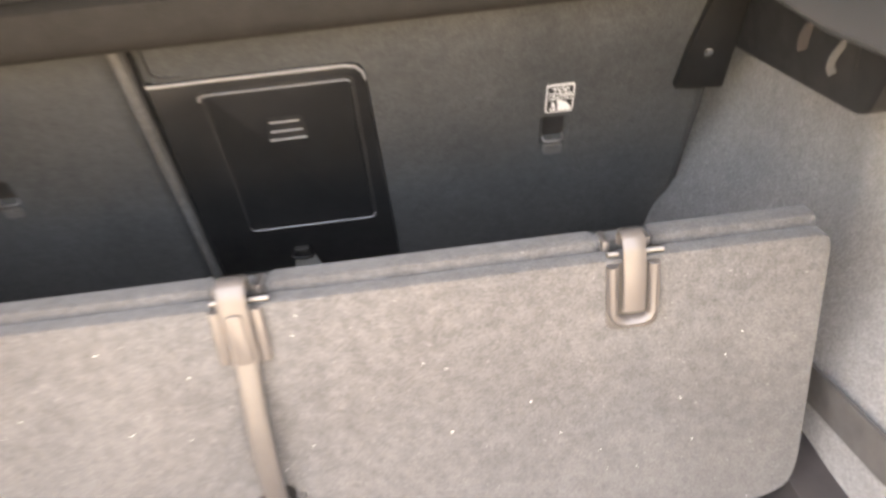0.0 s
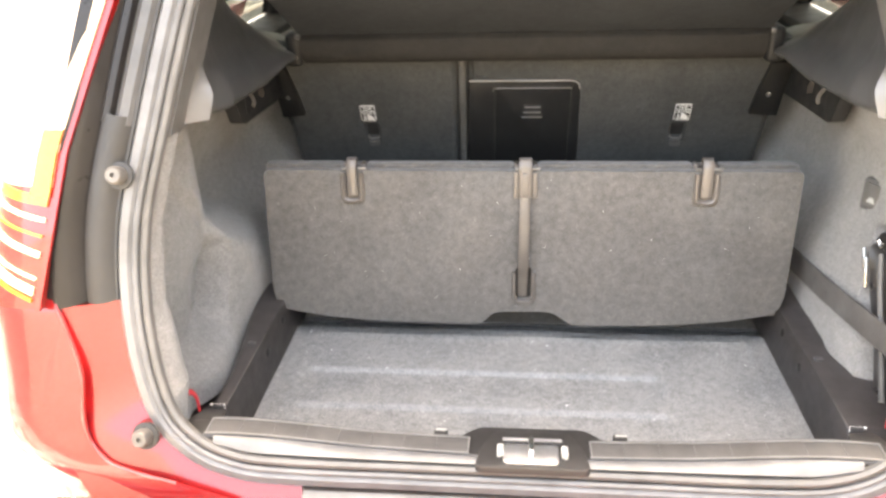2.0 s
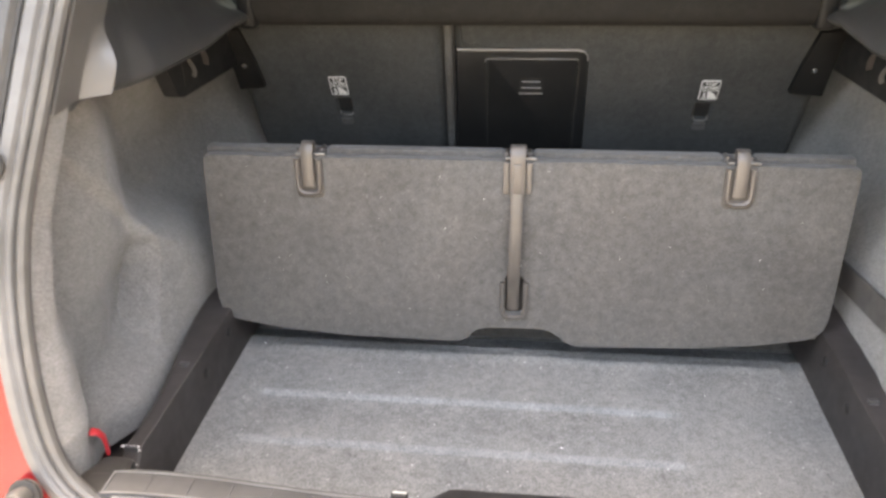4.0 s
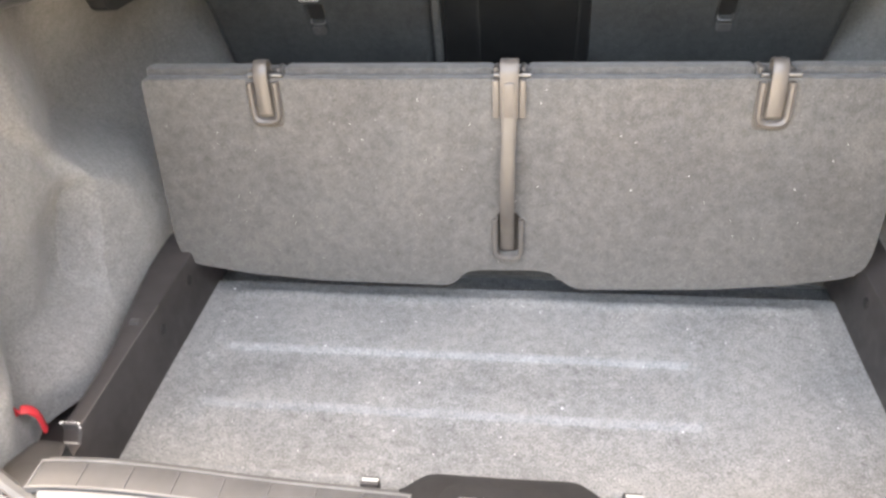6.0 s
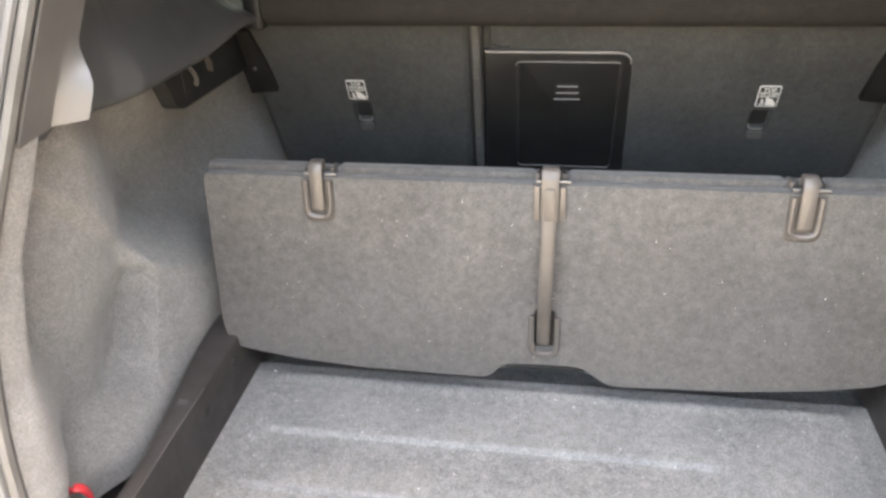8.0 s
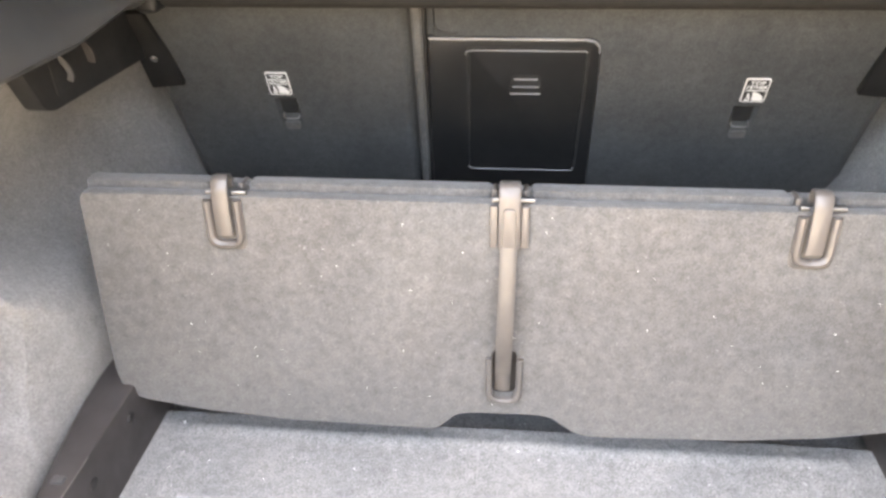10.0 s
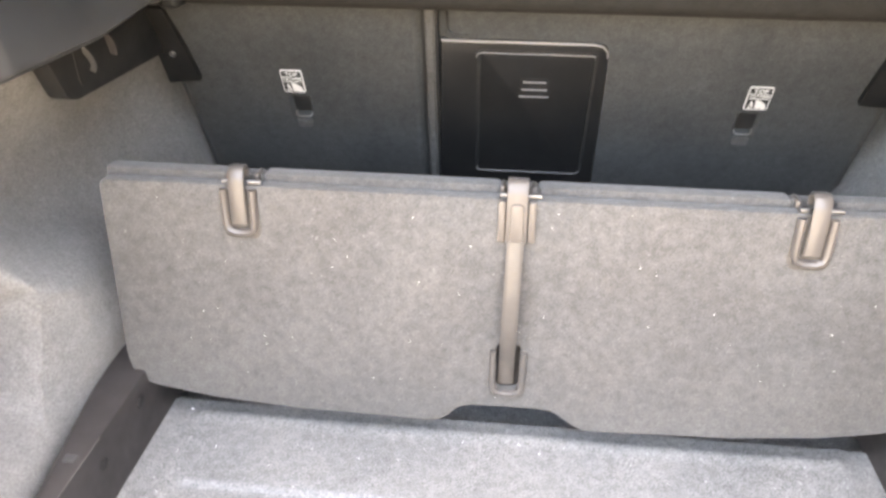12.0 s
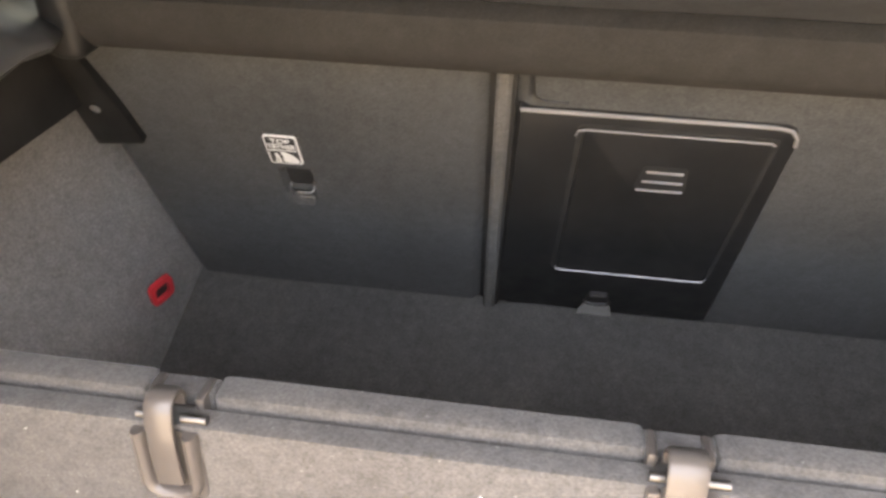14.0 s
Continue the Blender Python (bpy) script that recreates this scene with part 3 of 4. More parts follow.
def hinge(x, wide, long):
    h = part("hinge", block((wide + 0.024, 0.012, 0.010), BOARD @ pose(x, 0.384, -0.021), 0.002), M_RIM, board, "worn tan plastic hinge")
    part("bracket", block((0.050, 0.030, 0.019), BOARD @ pose(x, 0.3855, -0.036), 0.003), M_BOARD, h)
    for s in (-1, 1):
        part("lug", block((0.007, 0.018, 0.026), BOARD @ pose(x + s * 0.0185, 0.394, -0.030), 0.0025), M_TAN, h)
    if long:
        for s in (-1, 1):
            part("side_bar", prism(rounded([(-0.0045, 0.338), (0.0045, 0.338), (0.0045, 0.392), (-0.0045, 0.392)], 0.002, 2), -0.004, 0.006, BOARD @ pose(x + s * 0.0185, 0, 0), 0.002), M_TAN, h)
    else:
        part("rim", sweep(on_board(u_loop(0.0185, 0.389, 0.3305, 0.011), 0.0035, x), HINGE_RIM, OUTN), M_TAN, h)
        part("base_plate", prism(rounded([(-0.0245, 0.3205), (0.0245, 0.3205), (0.0245, 0.372), (-0.0245, 0.372)], 0.012), -0.002, 0.0012, BOARD @ pose(x, 0, 0), 0.001), M_RIM, h)
        # the dish's shade is painted: its floor takes a darker plastic
        part("dish", prism(rounded([(-0.016, 0.336), (0.016, 0.336), (0.016, 0.39), (-0.016, 0.39)], 0.008), 0.0, 0.0017, BOARD @ pose(x, 0, 0), 0), M_WELLSHADE, h, "hinge dish floor with its shade put into a darker colour")
    # tongue: bent over the fold
    w = wide / 2
    line = [(-0.016, 0.400), (-0.0165, 0.409), (-0.012, 0.4155), (-0.004, 0.417), (0.003, 0.413), (0.0070, 0.400), (0.0080, 0.375), (0.0072, 0.356), (0.006, 0.343 if not long else 0.338)]
    tongue = sweep([BOARD @ Vector((x, v, o)) for o, v in line], [(-w, -0.0018), (w, -0.0018), (w, 0.0010), (w - 0.002, 0.0024), (-w + 0.002, 0.0024), (-w, 0.0010)],
                   lambda p: (p - BOARD @ Vector((x, 0.36, -0.012))) - Vector((p.x - x, 0, 0)))
    part("tongue", tongue, M_TAN, h)
    if long:
        part("button", prism(rounded([(-0.009, 0.340), (0.009, 0.340), (0.008, 0.391), (-0.008, 0.391)], 0.006), 0.008, 0.0130, BOARD @ pose(x, 0, 0), 0.003), M_TAN, h)
    for a, b in ((-0.0215, -0.011), (0.011, 0.0295)):
        part("pin", sweep([BOARD @ Vector((x + a, 0.3965, -0.005)), BOARD @ Vector((x + b, 0.3965, -0.005))], circle(0.0036, 12), OUTN), M_DULL, h, "dull steel hinge pin")


hinge(-0.353, 0.0200, False)
hinge(0.349, 0.0200, False)
hinge(-0.002, 0.0255, True)
part("seat_rim", sweep(on_board(u_loop(0.0200, 0.176, 0.1075, 0.013), 0.0025, -0.003), RIM, OUTN), M_RIM, board)
strap_line = [(0.0065, 0.345), (0.0105, 0.325), (0.0170, 0.29), (0.0190, 0.25), (0.0165, 0.21), (0.0070, 0.172), (-0.003, 0.148), (-0.0095, 0.118)]
strap_pts = bezier([BOARD @ Vector((-0.002 - 0.003 * (0.345 - v) / 0.22, v, o)) for o, v in strap_line], 4)
part("pull_strap", sweep(strap_pts, [(-0.0104, -0.0020), (0.0104, -0.0020), (0.0104, 0.0004), (0.0088, 0.0018), (0.0045, 0.0028), (0.0, 0.0031), (-0.0045, 0.0028), (-0.0088, 0.0018), (-0.0104, 0.0004)], OUTN), M_STRAP, board, "grey-brown rubber pull strap")
part("strap_pocket", prism(grown(POCKET, -0.0005), -0.0125, -0.0118, BOARD, 0), M_BLACK, board)

# ---- rear seat backs ----
def seat_panel(x0t, x1t, x0b, x1b, zb, zt, holes, t):
    """A padded felt panel on the seat plane, with recesses pressed into it."""
    def f(u, v):
        z = zb + (zt - zb) * v
        a, b = x0b + (x0t - x0b) * v, x1b + (x1t - x1b) * v
        x = a + (b - a) * u
        d = 0.0
        for hx, hz, wx, wz, depth in holes:
            inx = smooth(0, 0.006, wx - abs(x - hx))
            d -= depth * inx * smooth(hz - wz, hz + wz * 0.25, z) * (1 - smooth(hz + wz * 0.8, hz + wz, z))
        d -= 0.010 * (1 - smooth(0, 0.014, min(x - a, b - x)))
        d += 0.0018 * noise.noise((x * 8, z * 8, 4))
        return SEAT @ Vector((x, z * SEAT_S, d))
    return sheet(int((x1t - x0t) / 0.0045), int((zt - zb) / 0.0065), f, 0.03)


def tether(x, t):
    """Child-seat anchor: wire loop across a pressed slot, with a printed sticker above."""
    # paler patch in place of light on the slot's lower ramp
    part("lit_ramp_patch", prism(rounded([(x - 0.013, 0.2985 * SEAT_S), (x + 0.013, 0.2985 * SEAT_S), (x + 0.014, 0.316 * SEAT_S), (x - 0.014, 0.316 * SEAT_S)], 0.005), -0.008, 0.0012, SEAT, 0.002), M_FLANGE, t)
    loop = [SEAT @ Vector((x + a, 0.320 * SEAT_S + b, c)) for a, b, c in ((-0.0145, 0.009, -0.013), (-0.0140, 0.005, -0.006), (-0.010, 0.003, -0.001), (0.010, 0.003, -0.001), (0.0140, 0.005, -0.006), (0.0145, 0.009, -0.013))]
    part("anchor_loop", sweep(bezier(loop, 4), circle(0.0016, 8), SEAT.to_3x3() @ Vector((0, 1, 0.3))), M_DULL, t, "bright wire anchor loop")
    slot = prism(rounded([(x - 0.0150, 0.326 * SEAT_S), (x + 0.0150, 0.326 * SEAT_S), (x + 0.0145, 0.366 * SEAT_S), (x - 0.0145, 0.366 * SEAT_S)], 0.006), -0.014, -0.0100, SEAT, 0)
    part("anchor_slot", slot, M_RUBLINE, t)


def lettering(text, size, m, mat, parent):
    """Words as a mesh part, centred on the pose."""
    cu = bpy.data.curves.new("lettering", 'FONT')
    cu.body, cu.size, cu.align_x, cu.align_y, cu.extrude, cu.offset = text, size, 'CENTER', 'CENTER', 0.0002, size * 0.02
    tmp = bpy.data.objects.new("lettering", cu)
    me = bpy.data.meshes.new_from_object(tmp)
    bpy.data.objects.remove(tmp)
    bm = bmesh.new()
    bm.from_mesh(me)
    bpy.data.meshes.remove(me)
    bmesh.ops.transform(bm, matrix=m, verts=bm.verts[:])
    return part("lettering", bm, mat, parent)


def sticker(x, t):
    s = part("sticker", prism(rounded([(x - 0.0185, 0.376 * SEAT_S), (x + 0.0185, 0.376 * SEAT_S), (x + 0.0185, 0.420 * SEAT_S), (x - 0.0185, 0.420 * SEAT_S)], 0.004), 0.0005, 0.0022, SEAT, 0), M_WHITE, t, "white and black child-seat anchor sticker")
    y0 = 0.376 * SEAT_S

    def shape(name, pts, lift, mat):
        part(name, prism([(x + a, y0 + b) for a, b in pts], 0.0022, 0.0022 + lift, SEAT, 0), mat, s)

    shape("print", rounded([(-0.0168, 0.0020), (0.0168, 0.0020), (0.0168, 0.0457), (-0.0168, 0.0457)], 0.003), 0.0004, M_INK)
    lettering("TOP", 0.0100, SEAT @ pose(x, y0 + 0.0395, 0.0030) @ Matrix.Diagonal((1.15, 1, 1, 1)), M_WHITE, s)
    lettering("TETHER", 0.0098, SEAT @ pose(x, y0 + 0.0305, 0.0030) @ Matrix.Diagonal((0.92, 1, 1, 1)), M_WHITE, s)
    shape("print", [(-0.0150, 0.0232), (0.0150, 0.0232), (0.0150, 0.0250), (-0.0150, 0.0250)], 0.0008, M_WHITE)
    shape("print", rounded([(-0.0130, 0.0035), (-0.0050, 0.0035), (-0.0055, 0.0100), (-0.0080, 0.0190), (-0.0105, 0.0190), (-0.0105, 0.0100)], 0.0015, 3), 0.0008, M_WHITE)
    shape("print", rounded([(-0.0030, 0.0040), (0.0155, 0.0030), (0.0150, 0.0090), (0.0100, 0.0160), (0.0035, 0.0205), (-0.0045, 0.0215), (-0.0020, 0.0140)], 0.003, 3), 0.0008, M_WHITE)
    shape("print", [(-0.0100, 0.0060), (-0.0075, 0.0060), (-0.0080, 0.0105), (-0.0092, 0.0105)], 0.0012, M_INK)


def side_bracket(x0, x1, bolt_x, t):
    br = part("side_bracket", prism(rounded([(x0, 0.392 * SEAT_S), (x1, 0.398 * SEAT_S), (x1 - 0.006 * (1 if x1 > x0 else -1), 0.455 * SEAT_S), (x1 - 0.020 * (1 if x1 > x0 else -1), 0.53 * SEAT_S), (x0, 0.53 * SEAT_S)], 0.004, 2), -0.004, 0.010, SEAT, 0.002), M_JET, t, "black plastic hinge cover")
    part("bolt", lathe([(0.006, 0.0), (0.006, 0.003), (0.003, 0.0045)], SEAT @ pose(bolt_x, 0.452 * SEAT_S, 0.010), 12), M_STEEL, br, "small bright bolt")


seat_l = thing("rear_seat_back", (-0.37, 0.45, 0.1), "narrow rear seat back covered in black felt", "seat", "rear seat backs")
part("back_panel", seat_panel(-0.600, -0.162, -0.592, -0.174, 0.112, 0.575, [(-0.387, 0.334, 0.0195, 0.033, 0.016)], seat_l), M_SEAT, seat_l)
tether(-0.387, seat_l)
sticker(-0.3905, seat_l)
side_bracket(-0.606, -0.548, -0.578, seat_l)

seat_r = thing("rear_seat_back", (0.2, 0.45, 0.1), "wide rear seat back in black felt with load-through hatch", "seat", "rear seat backs")
part("back_panel", seat_panel(-0.136, 0.578, -0.151, 0.565, 0.112, 0.575, [(0.366, 0.334, 0.0195, 0.033, 0.016)], seat_r), M_SEAT, seat_r)
tether(0.366, seat_r)
sticker(0.3690, seat_r)
side_bracket(0.584, 0.518, 0.549, seat_r)
edge = part("edge_flange", sweep([SEAT @ Vector((xx, zz * SEAT_S, 0.002)) for xx, zz in ((-0.1625, 0.112), (-0.1485, 0.575))], [(-0.0075, -0.012), (0.0075, -0.012), (0.0075, 0.006), (0.004, 0.009), (-0.004, 0.009), (-0.0075, 0.006)], SEAT.to_3x3() @ Vector((0, 0, 1))), M_FLANGE, seat_r, "dark grey felt-covered edge flange")
part("seat_gap", sweep([SEAT @ Vector((xx, zz * SEAT_S, -0.009)) for xx, zz in ((-0.1720, 0.112), (-0.1580, 0.575))], [(-0.0045, -0.012), (0.0045, -0.012), (0.0045, 0.004), (-0.0045, 0.004)], SEAT.to_3x3() @ Vector((0, 0, 1))), M_RUBLINE, seat_r, "dark gap between the seat backs")
part("seat_gap", sweep([SEAT @ Vector((xx, zz * SEAT_S, 0.000)) for xx, zz in ((-0.1530, 0.112), (-0.1390, 0.575))], [(-0.0022, -0.008), (0.0022, -0.008), (0.0022, 0.0052), (-0.0022, 0.0052)], SEAT.to_3x3() @ Vector((0, 0, 1))), M_RUBLINE, seat_r, "dark seam beside the edge flange")
part("pad_seam", sweep(bezier([SEAT @ Vector((xx, zz * SEAT_S, 0.0012)) for xx, zz in ((-0.1235, 0.575), (-0.1245, 0.520), (-0.1225, 0.503), (-0.1120, 0.4965), (-0.0900, 0.4955))], 5), circle(0.0019, 6), SEAT.to_3x3() @ Vector((0, 0, 1))), M_RUBLINE, seat_r, "dark sewn seam round the upper pad")

hatch = part("load_hatch", prism(rounded([seat_xy(-0.1535, 0.121), seat_xy(0.131, 0.121), seat_xy(0.124, 0.489), seat_xy(-0.1355, 0.489)], [0.002, 0.012, 0.022, 0.002], 5), -0.004, 0.0045, SEAT, 0.003), M_HATCH, seat_r, "black plastic load-through hatch")
# rim, door edges and grip bars carry a painted highlight
part("hatch_rim", sweep([SEAT @ Vector((*seat_xy(a, b), 0.005)) for a, b in ((-0.1345, 0.488), (0.100, 0.488), (0.114, 0.485), (0.1215, 0.476), (0.1230, 0.466))], circle(0.0022, 8), SEAT.to_3x3() @ Vector((0, 0, 1))), M_EDGELIGHT, hatch, "rounded rim with its highlight put into pale grey")
dr = rounded([seat_xy(-0.0825, 0.2205), seat_xy(0.105, 0.2205), seat_xy(0.107, 0.4725), seat_xy(-0.0755, 0.4725)], 0.007, 4)
dr_in = [((x - 0.0137) * 0.965 + 0.0137, (y - 0.3757) * 0.987 + 0.3757) for x, y in dr]
part("hatch_gap", ring(rounded([seat_xy(-0.0850, 0.2183), seat_xy(0.1075, 0.2183), seat_xy(0.1095, 0.4747), seat_xy(-0.0780, 0.4747)], 0.008, 4), dr_in, 0.0040, 0.0053, SEAT), M_RUBLINE, hatch)
door = part("hatch_door", prism(dr_in, 0.004, 0.0085, SEAT, 0.002), M_HATCH, hatch)
for pts in (((-0.0795, 0.462), (-0.0775, 0.4685), (-0.0700, 0.4705), (0.1000, 0.4705), (0.1045, 0.4680)), ((-0.0805, 0.229), (-0.0780, 0.2235), (-0.0700, 0.2225), (0.0950, 0.2225), (0.1010, 0.2240), (0.1030, 0.231))):
    part("door_edge", sweep([SEAT @ Vector((*seat_xy(x, z), 0.0083)) for x, z in pts], circle(0.0012, 6), SEAT.to_3x3() @ Vector((0, 0, 1))), M_EDGELIGHT, door)
part("grip_well", prism(rounded([seat_xy(-0.013, 0.389), seat_xy(0.040, 0.389), seat_xy(0.036, 0.427), seat_xy(-0.008, 0.427)], 0.006), 0.0085, 0.0092, SEAT, 0), M_RUBLINE, door)
for z, xa, xb in ((0.420, -0.0045, 0.032), (0.4055, -0.0065, 0.034), (0.392, -0.0105, 0.037)):
    part("grip_bar", sweep([SEAT @ Vector((*seat_xy(xa, z), 0.0105)), SEAT @ Vector((*seat_xy(xb, z), 0.0105))], circle(0.0015, 8), SEAT.to_3x3() @ Vector((0, 0, 1))), M_EDGELIGHT, door)
tab = part("release_tab", prism(rounded([seat_xy(-0.041, 0.113), seat_xy(0.007, 0.113), seat_xy(-0.002, 0.148), seat_xy(-0.032, 0.148)], 0.002), 0.004, 0.0075, SEAT, 0.001), M_GREYTAB, hatch, "pale grey release tab")
part("tab_catch", sweep([SEAT @ Vector((*seat_xy(a, b), 0.012)) for a, b in ((-0.034, 0.160), (-0.032, 0.1535), (-0.018, 0.151), (-0.004, 0.1535), (-0.002, 0.160))], circle(0.0026, 8), SEAT.to_3x3() @ Vector((0, 0, 1))), M_BLACK, hatch)
part("catch_top", prism(rounded([seat_xy(-0.033, 0.154), seat_xy(-0.003, 0.154), seat_xy(-0.006, 0.172), seat_xy(-0.030, 0.172)], 0.003), 0.004, 0.012, SEAT, 0.003), M_BLACK, hatch)

# ---- load cover: cassette across the seat tops and the raised sheet ----
cover = thing("load_cover", (0, 0.25, 0.54), "roller load cover with cloth sheet raised to the pillars", "load cover")
CP = [(0.285, 0.5435), (0.272, 0.545), (0.252, 0.552), (0.238, 0.566), (0.232, 0.585), (0.233, 0.602), (0.242, 0.612), (0.262, 0.618), (0.300, 0.612), (0.310, 0.585), (0.302, 0.552)]
bm = bmesh.new()
rows = [[bm.verts.new((x, y, z)) for y, z in CP] for x in [-0.505 + 1.005 * i / 20 for i in range(21)]]
for a, b in zip(rows, rows[1:]):
    for i in range(len(CP)):
        bm.faces.new((a[i], a[(i + 1) % len(CP)], b[(i + 1) % len(CP)], b[i]))
bm.faces.new(rows[0])
bm.faces.new(rows[-1][::-1])
part("cassette", bm, M_CASS, cover, "brown-grey cloth-covered cassette")
part("sheet", sheet(24, 14, lambda u, v: ((-0.505 + 1.005 * u) * (1 + 0.04 * v), 0.240 - 0.50 * v, 0.614 + 0.315 * v - 0.006 * math.sin(math.pi * v) + 0.0015 * noise.noise((u * 6, v * 5, 1))), 0.003), M_COVER, cover, "dark cloth sheet stretched upwards")
for s in (-1, 1):
    part("end_cap", block((0.034, 0.078, 0.074), pose(s * 0.519 - 0.002, 0.270, 0.581), 0.01, 3), M_JET, cover)
    part("knob", block((0.012, 0.008, 0.012), pose(s * 0.506, 0.229, 0.612), 0.003), M_GREYPL, cover, "small grey end button")

# ---- upper plastic trims along both sides ----
def trim_top(y):
    return lerp_table([(-0.35, 1.02), (-0.20, 0.93), (-0.10, 0.855), (0.02, 0.775), (0.13, 0.70), (0.20, 0.660), (0.30, 0.615), (0.45, 0.580)], y)


def quarter_trim(sign):
    t = thing("pillar_trim", (sign * 0.58, -0.05, 0.55), "grey moulded plastic quarter trim over the side felt", "trim", "quarter trims")
    inner = [(-0.45, 0.560), (-0.32, 0.554), (-0.20, 0.562), (-0.15, 0.556), (-0.11, 0.538), (-0.04, 0.532), (0.03, 0.526), (0.12, 0.512), (0.20, 0.502), (0.24, 0.520), (0.45, 0.535)]
    low = [(-0.45, 0.590), (-0.30, 0.583), (-0.14, 0.562), (0.05, 0.560), (0.17, 0.578), (0.30, 0.560), (0.45, 0.55)]

    def section(y, v):
        """The shell's x and z across its height at one place along the car."""
        zl, zt, xi = lerp_table(low, y), trim_top(y), lerp_table(inner, y)
        if v < 0.2:
            k = v / 0.2 * math.pi / 2
            return 0.612 - (0.612 - xi) * math.sin(k), zl - 0.022 * math.cos(k)
        k = (v - 0.2) / 0.8
        top = 0.62 - 0.25 * max(0, zt - 0.70)
        xi += 0.024 * smooth(-0.16, -0.10, y) * smooth(0.05, 0.35, k)
        return min(xi + (top - xi) * k ** 1.3, 0.622), zl + (zt - zl) * k

    def f(u, v):
        end = -0.30
        for _ in range(14):
            end = y_open(section(end, v)[1]) + 0.006
        y = 0.45 + (end - 0.45) * u
        x, z = section(y, v)
        rim = lerp_table(SEAL_X, z) + 0.004
        return (sign * (rim + (x - rim) * smooth(0.070, 0.110, y - y_open(z))), y, z)

    def strip(u, v):
        """Flat beside the seal, then rolled inwards to meet the dark shell."""
        z = 0.572 + 0.37 * v
        roll = max(0.0, u - 0.72) / 0.28 * (0.034 - 0.034 * smooth(0.60, 0.66, z))
        return (sign * (lerp_table(SEAL_X, z) - 0.001 + 0.004 * min(u, 0.6) - roll), y_open(z) + 0.006 + 0.088 * u, z)

    part("shell", sheet(120, 32, f, 0.004 * sign), M_TRIM, t)
    part("pillar_strip", sheet(24, 30, strip, 0.003 * sign), M_STRIP, t, "satin grey strip beside the door seal")


quarter_trim(-1)
quarter_trim(1)


def bag_hook_plate(sign):
    x = 0.598 if sign < 0 else 0.590
    t = thing("hook_plate", (sign * x, 0.2, 0.5), "black plastic plate with folding bag hook under the trim", "bag hook", "bag hook plates")
    m = frame_of((sign * x, 0, 0), (0, -sign, 0) if sign > 0 else (0, 1, 0), (0, 0, 1))
    k = -1 if sign > 0 else 1
    o = [(k * 0.018, 0.555), (k * 0.055, 0.470), (k * 0.074, 0.462), (k * 0.40, 0.445), (k * 0.44, 0.470), (k * 0.44, 0.555)]
    if k < 0:
        o = o[::-1]
    part("plate", prism(rounded(o, 0.008, 3), -0.022, 0.005, m, 0.002), M_PLATE, t)
    part("hook_well", prism(rounded([(k * 0.10 - 0.013, 0.477), (k * 0.10 + 0.013, 0.477), (k * 0.10 + 0.013, 0.530), (k * 0.10 - 0.013, 0.530)], 0.006, 3), 0.005, 0.0058, m, 0), M_RUBLINE, t)
    part("hook", sweep(bezier([m @ Vector(p) for p in ((k * 0.110, 0.522, 0.006), (k * 0.112, 0.510, 0.013), (k * 0.114, 0.498, 0.015), (k * 0.114, 0.489, 0.011))], 5), [(-0.004, -0.0015), (0.004, -0.0015), (0.004, 0.0008), (0.0025, 0.0018), (-0.0025, 0.0018), (-0.004, 0.0008)], (0, 1, 0)), M_GREYPL, t, "folded satin hook")
    part("hook", sweep(bezier([m @ Vector(p) for p in ((k * 0.172, 0.522, 0.006), (k * 0.176, 0.508, 0.011), (k * 0.178, 0.494, 0.009))], 4), [(-0.006, -0.002), (0.006, -0.002), (0.006, 0.002), (-0.006, 0.002)], (0, 1, 0)), M_RAIL, t, "folded dark hook")


bag_hook_plate(-1)
bag_hook_plate(1)


# ---- red pull tabs ----
def pull_tab(name, pts, ref, where, w=0.0065):
    t = thing(name, pts[1], "bright red plastic loop " + where, "pull loop", "red loops")
    part("loop", sweep(bezier(pts, 5), [(-w, -0.0016), (-w + 0.0015, -0.0024), (w - 0.0015, -0.0024), (w, -0.0016), (w, 0.0016), (w - 0.0015, 0.0024), (-w + 0.0015, 0.0024), (-w, 0.0016)], ref), M_RED, t)


pull_tab("pull_loop", [(-0.604, -0.419, 0.126), (-0.588, -0.421, 0.134), (-0.577, -0.415, 0.132), (-0.572, -0.410, 0.116), (-0.571, -0.411, 0.090)], (1, 0.5, 0.2), "beside the boot sill", 0.0058)
pull_tab("pull_loop", [(0.606, -0.418, 0.140), (0.592, -0.424, 0.148), (0.582, -0.418, 0.146), (0.577, -0.414, 0.132), (0.575, -0.416, 0.112)], (-1, 0.5, 0.2), "beside the boot sill")
loop_at = frame_of((-0.586, 0.372, 0.172), (0.50, 0.83, 0.25), (0, -0.25, 1))
tab_loop = thing("pull_loop", (-0.5895, 0.372, 0.172), "small bright red moulded loop on the side felt near the seat", "pull loop", "red loops")
o_out, o_in = rounded([(-0.020, -0.017), (0.014, -0.017), (0.020, 0.017), (-0.014, 0.017)], 0.009, 4), rounded([(-0.013, -0.010), (0.008, -0.010), (0.013, 0.010), (-0.008, 0.010)], 0.005, 4)
part("loop", ring(o_out, o_in, 0.0, 0.007, loop_at), M_RED, tab_loop)
part("loop_well", prism(o_in, 0.0, 0.0015, loop_at, 0), M_RUBLINE, tab_loop, "dark opening inside the loop")

